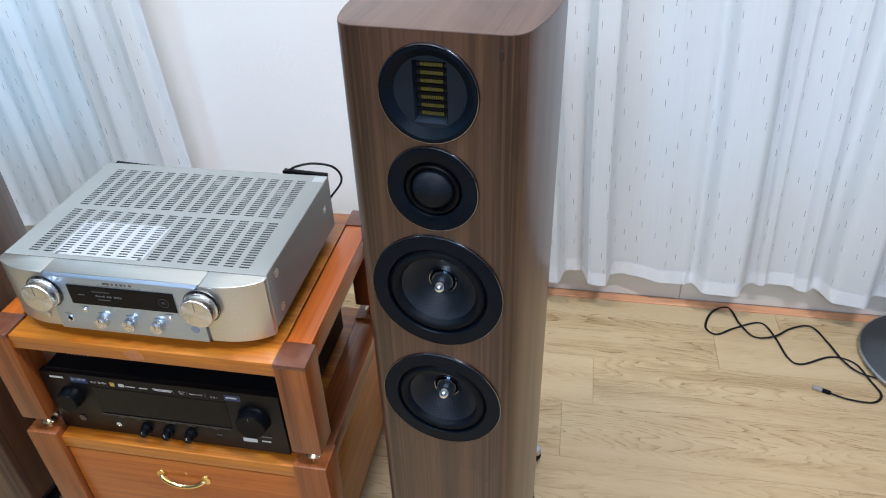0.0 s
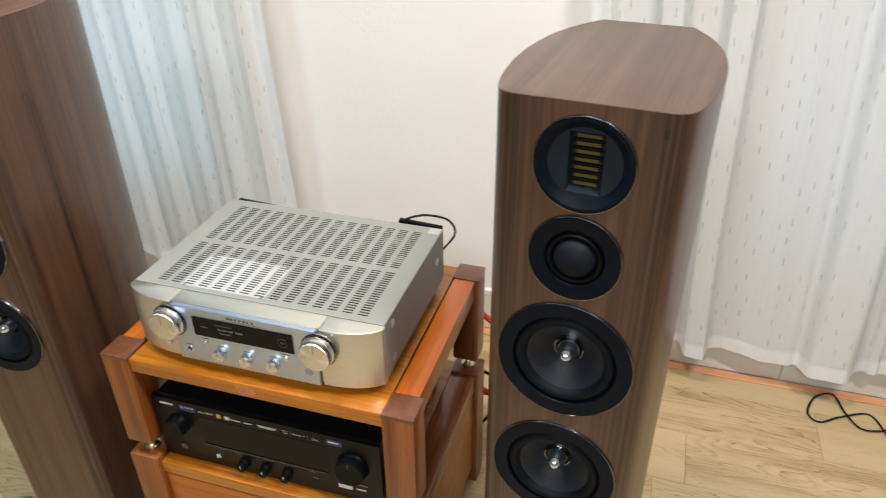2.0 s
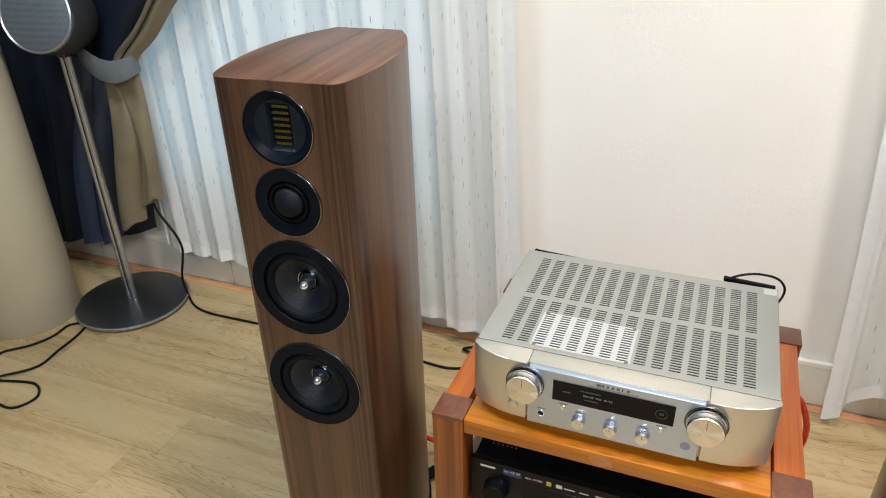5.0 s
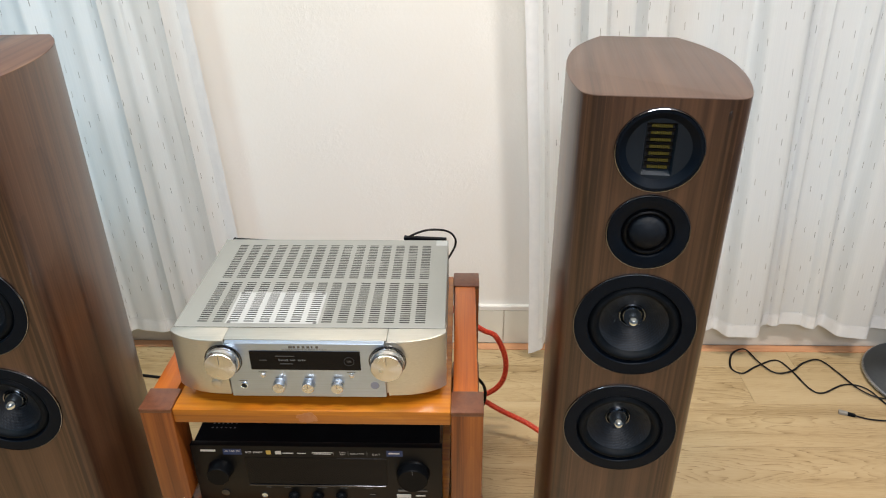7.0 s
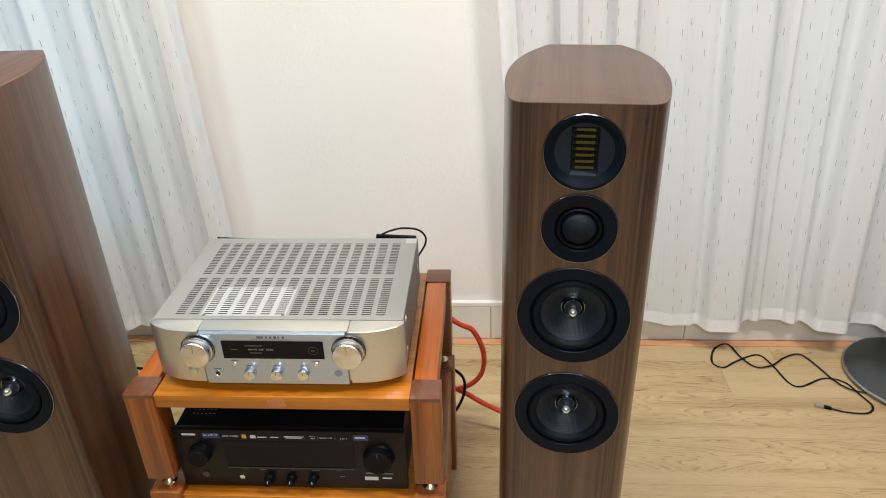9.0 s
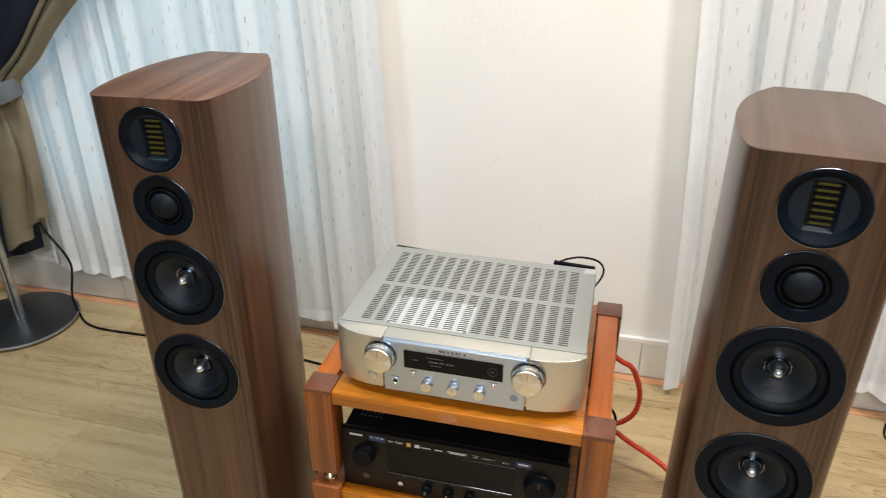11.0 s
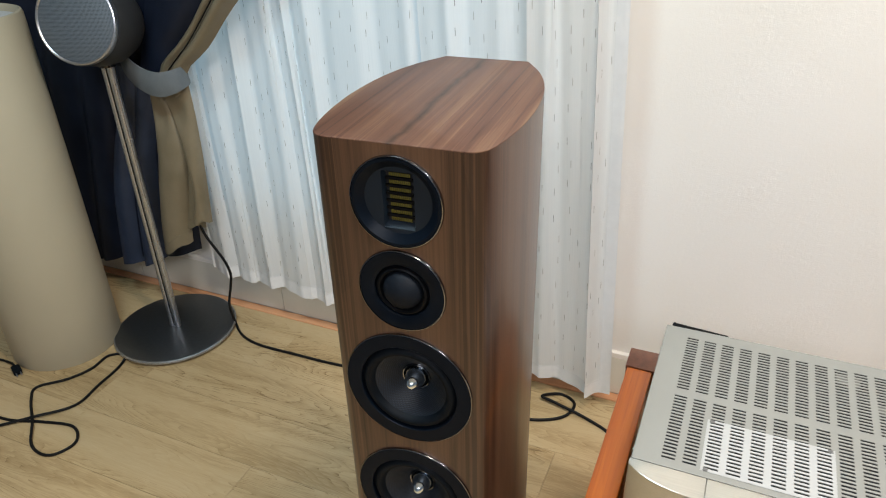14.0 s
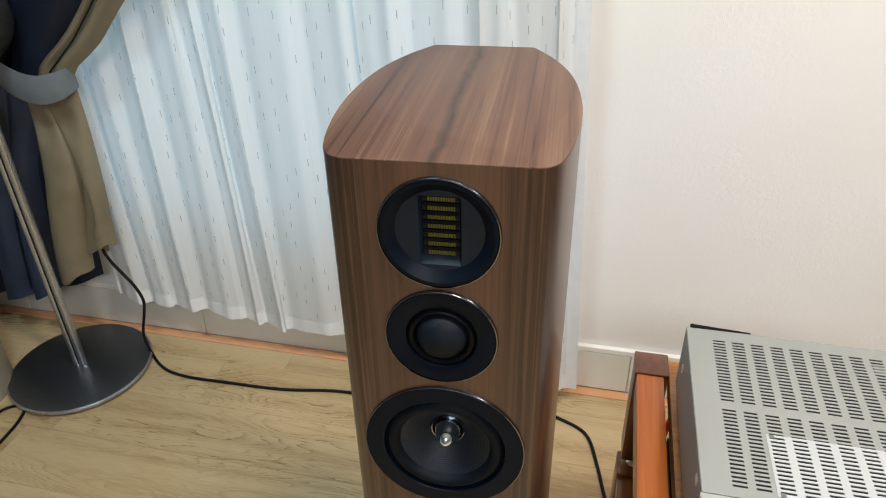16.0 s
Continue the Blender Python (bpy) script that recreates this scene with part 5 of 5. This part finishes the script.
# ---------------------------------------------------------------- speakers on stands
def stand_speaker(m):
    s = thing("stand_speaker", "round silver-grilled speaker on a slim steel pole and disc base", "speaker", m, "speakers on disc stands")
    disc = part("base_disc", lathe([(0, 0.004), (0.180, 0.004), (0.188, 0.008), (0.190, 0.012), (0.188, 0.0165), (0.182, 0.0185), (0.06, 0.0215), (0.022, 0.0225), (0, 0.0225)], 96), stand_metal, s, "dark grey anodised disc base")
    part("disc_rim", lathe([(0.1885, 0.0085), (0.1912, 0.0095), (0.1915, 0.0125), (0.1905, 0.0150), (0.1865, 0.0172)], 96), steel, disc, "bright polished rim")
    part("pad", lathe([(0, 0.0), (0.165, 0.0), (0.165, 0.0045), (0, 0.0045)], 48), rubber, disc)
    for dx in (-0.0102, 0.0102):
        part("pole", lathe([(0.0118, 0.020), (0.0105, 0.030), (0.0100, 0.06), (0.0100, 0.880), (0, 0.880)], 24, Matrix.Translation((dx, 0, 0))), steel, s, "slim brushed steel tube")
    # Added black strip paints the dark line of shade between the tubes.
    part("pole_groove", box(-0.004, 0.004, -0.0068, 0.0068, 0.022, 0.88), gap_shade, s)
    head = look((0.022, -0.075, 1.004), (0.022 + 0.27, -0.075 - 0.93, 1.004 + 0.24)) @ Matrix.Scale(1.03, 4)
    shell = part("shell", lathe([(0.100, 0.0), (0.103, 0.010), (0.106, 0.030), (0.108, 0.070), (0.104, 0.110), (0.092, 0.146), (0.068, 0.174), (0.036, 0.190), (0, 0.195)], 64), shell_grey, s, "matt dark grey rounded shell", head)
    part("rim_ring", lathe([(0.0965, -0.004), (0.0995, -0.0065), (0.1030, -0.005), (0.1050, 0.003), (0.1035, 0.010), (0.101, 0.010)], 96), steel, shell, "silver rim")
    part("grille", lathe([(0.0970, -0.003), (0.075, -0.0085), (0.04, -0.0125), (0, -0.0140)], 64), grille_mesh, shell, "silver woven mesh grille")
    part("stem", tube([(0, 0, 0.870), (0.0, 0.0, 0.905), (-0.005, 0.005, 0.96)], 0.022, 12), gloss_black, s)
    return s


stand = stand_speaker(pose(-1.747, 0.728, 0, 0, 0, 0))
copy_thing(stand, pose(1.632, 0.765, 0, 0, 0, 40))


# ---------------------------------------------------------------- cream cylinder
cyl = thing("cylinder_pedestal", "tall smooth cream cylindrical pedestal standing on the floor", "pedestal", pose(-2.041, 0.555, 0))
part("shell", lathe([(0, 0.0), (0.158, 0.0), (0.160, 0.004), (0.161, 0.5), (0.160, 1.010), (0.157, 1.018), (0.152, 1.020), (0.149, 1.012), (0.148, 0.985)], 96), cream_shell, cyl, "smooth cream shell")
part("top_disc", lathe([(0.1485, 1.000), (0.02, 1.000), (0, 1.000)], 64), lid_grey, cyl, "pale grey recessed lid")


# ---------------------------------------------------------------- cables
def cable(name, points, r, mat, label, flat=None):
    return tagged(part(name, tube(points, r, 8 if not flat else 6, flat), mat), label, "cable")


cable("power_cable", [(-1.628, 0.815, 0.42), (-1.618, 0.800, 0.38), (-1.604, 0.798, 0.345), (-1.582, 0.798, 0.312), (-1.551, 0.798, 0.267), (-1.539, 0.800, 0.221), (-1.553, 0.805, 0.172), (-1.588, 0.818, 0.080), (-1.583, 0.822, 0.012), (-1.520, 0.778, 0.0045), (-1.440, 0.757, 0.0045), (-1.310, 0.758, 0.0045), (-1.150, 0.764, 0.0045), (-0.980, 0.790, 0.0045), (-0.80, 0.78, 0.0045), (-0.62, 0.755, 0.0045), (-0.540, 0.759, 0.0045), (-0.470, 0.800, 0.0045), (-0.455, 0.860, 0.0045), (-0.500, 0.885, 0.0045), (-0.545, 0.850, 0.0120), (-0.500, 0.835, 0.0130), (-0.401, 0.812, 0.0045), (-0.330, 0.770, 0.0045), (-0.298, 0.677, 0.0045), (-0.276, 0.585, 0.0045), (-0.245, 0.480, 0.02), (-0.20, 0.43, 0.12)], 0.0042, cable_black, "black power lead running along the floor behind the loudspeaker")
lead = thing("lead_with_plug", "loose black braided lead with a two-pin plug on the floor", "cable", pose(0, 0, 0))
part("lead", tube([(-2.25, 0.20, 0.0042), (-2.05, 0.215, 0.0042), (-1.900, 0.215, 0.0042), (-1.800, 0.245, 0.0042), (-1.700, 0.265, 0.0042), (-1.645, 0.222, 0.0042), (-1.672, 0.163, 0.0042), (-1.745, 0.170, 0.0042), (-1.815, 0.232, 0.0110), (-1.905, 0.300, 0.0042), (-1.935, 0.345, 0.0042), (-1.880, 0.405, 0.0042), (-1.850, 0.470, 0.0042), (-1.850, 0.535, 0.0042), (-1.805, 0.560, 0.0042), (-1.778, 0.510, 0.0042), (-1.770, 0.420, 0.0042), (-1.765, 0.330, 0.0042), (-1.830, 0.245, 0.0110), (-1.92, 0.170, 0.0042), (-2.02, 0.100, 0.0042), (-2.2, 0.05, 0.0042)], 0.0040, 8), cable_black, lead)
plug = part("plug", moved(box(-0.018, 0.018, -0.012, 0.012, 0.0, 0.017, 0.004), pose(-2.055, 0.375, 0.0005, 0, 0, -25)), rubber, lead, "black two-pin mains plug")
for dy in (-0.006, 0.006):
    part("pin", moved(lathe([(0, 0), (0.002, 0), (0.002, 0.018), (0, 0.019)], 10, Matrix.Translation((0.018, dy, 0.0085)) @ Matrix.Rotation(radians(90), 4, "Y")), pose(-2.055, 0.375, 0.0005, 0, 0, -25)), steel, plug)
part("plug_lead", tube([(-2.07, 0.382, 0.009), (-2.11, 0.395, 0.006), (-2.2, 0.39, 0.0042), (-2.4, 0.36, 0.0042)], 0.0036, 8), cable_black, lead)

net = thing("network_cable", "flat black network cable in loose loops with a clear plug", "cable", pose(0, 0, 0))
part("ribbon", tube([(1.327, 0.627, 0.004), (1.371, 0.610, 0.003), (1.428, 0.607, 0.003), (1.455, 0.636, 0.003), (1.443, 0.683, 0.003), (1.422, 0.742, 0.003), (1.369, 0.757, 0.003), (1.292, 0.719, 0.003), (1.261, 0.737, 0.003), (1.242, 0.820, 0.003), (1.215, 0.870, 0.003), (1.143, 0.838, 0.003), (1.092, 0.805, 0.003), (1.066, 0.832, 0.003), (1.092, 0.900, 0.003), (1.138, 0.922, 0.005), (1.158, 0.856, 0.006), (1.189, 0.808, 0.004), (1.241, 0.815, 0.006), (1.293, 0.857, 0.004), (1.346, 0.872, 0.004), (1.375, 0.812, 0.004), (1.394, 0.746, 0.006), (1.423, 0.705, 0.006), (1.47, 0.690, 0.004)], 0.003, 8, (0.0064, 0.0020)), cable_black, net)
part("plug", moved(box(-0.022, 0.0, -0.006, 0.006, 0.0, 0.0085, 0.0008, 1), pose(1.318, 0.630, 0.0003, 0, 0, -22)), plug_clear, net, "clear modular plug")
part("plug_boot", moved(box(0.0, 0.020, -0.005, 0.005, 0.0006, 0.0075, 0.0015), pose(1.318, 0.630, 0.0003, 0, 0, -22)), rubber, net, "black boot")

cable("speaker_cable", [(0.10, 0.350, 0.615), (0.16, 0.43, 0.56), (0.235, 0.49, 0.43), (0.300, 0.505, 0.365), (0.336, 0.510, 0.340), (0.362, 0.515, 0.27), (0.358, 0.520, 0.20), (0.325, 0.530, 0.150), (0.270, 0.545, 0.120), (0.20, 0.56, 0.10)], 0.0068, red_braid, "thick red braided loudspeaker cable looping behind the rack")
cable("speaker_cable", [(0.18, 0.50, 0.20), (0.262, 0.515, 0.160), (0.310, 0.520, 0.132), (0.356, 0.510, 0.108), (0.425, 0.495, 0.078), (0.490, 0.43, 0.080), (0.535, 0.345, 0.150), (0.535, 0.300, 0.170)], 0.0068, red_braid, "thick red braided loudspeaker cable leading to a loudspeaker")
cable("speaker_cable", [(-0.14, 0.350, 0.615), (-0.18, 0.45, 0.45), (-0.22, 0.50, 0.20), (-0.29, 0.50, 0.06), (-0.36, 0.47, 0.012), (-0.430, 0.43, 0.030), (-0.505, 0.36, 0.120), (-0.520, 0.325, 0.160)], 0.0068, red_braid, "thick red braided loudspeaker cable leading to a loudspeaker")
cable("power_cable", [(0.18, 0.340, 0.27), (0.24, 0.44, 0.255), (0.275, 0.49, 0.236), (0.308, 0.50, 0.200), (0.312, 0.50, 0.15), (0.290, 0.50, 0.09), (0.250, 0.51, 0.03), (0.20, 0.52, 0.0045)], 0.0040, cable_black, "black power lead hanging behind the rack")


# ---------------------------------------------------------------- skirting tiles and floor planks
def shared_mesh(name, bm, mat):
    for f in bm.faces:
        f.smooth = False
    me = bpy.data.meshes.new(name)
    bm.to_mesh(me)
    bm.free()
    me.materials.append(mat)
    return me


tile_mesh = shared_mesh("tile", box(-0.3085, 0.3085, -0.0045, 0.0035, 0.0, 0.1230, 0.0012, 1), skirting_glaze)
x = 1.005 - 0.62 * 6 + 0.31
while x < RIGHT_X - 0.31:
    if x > LEFT_X + 0.31:
        ob = new("tile", tile_mesh)
        ob.parent = baseboard
        ob.location = (x, 0.9505, 0.004)
    x += 0.62
cap = part("cap", box(LEFT_X, RIGHT_X, 0.9450, WALL_Y - 0.001, 0.1275, 0.1430, 0.0015, 1), wall_paint, baseboard, "white painted edge over the tiles")

ROW, LONG = 0.168, 1.22


def plank_shape(x0, x1, half):
    return shared_mesh("plank", box(x0 + 0.0003, x1 - 0.0003, -half + 0.0003, half - 0.0003, -0.0055, 0.0, 0.0005, 1), oak_floor)


def plank_row(y, half, joint, whole):
    """One row of boards, cut to length at both walls."""
    c = joint + LONG / 2
    while c - LONG / 2 > LEFT_X:
        c -= LONG
    while c - LONG / 2 < RIGHT_X:
        x0, x1 = max(-LONG / 2, LEFT_X - c), min(LONG / 2, RIGHT_X - c)
        if x1 - x0 > 0.02:
            cut = x0 > -LONG / 2 or x1 < LONG / 2
            ob = new("plank", plank_shape(x0, x1, half) if cut else whole)
            ob.parent = floor
            ob.location = (c, y, 0.0)
        c += LONG


plank_mesh = plank_shape(-LONG / 2, LONG / 2, ROW / 2)
for k in range(-24, 2):
    y = 0.672 + (k - 0.5) * ROW
    if y - ROW / 2 >= BACK_Y:
        plank_row(y, ROW / 2, {0: 0.764, 1: 1.083}.get(k, 0.766 + 0.407 * (k % 3) + 0.11 * ((k * 7) % 5)), plank_mesh)
plank_row(0.8780, 0.038, 1.262, plank_shape(-LONG / 2, LONG / 2, 0.038))
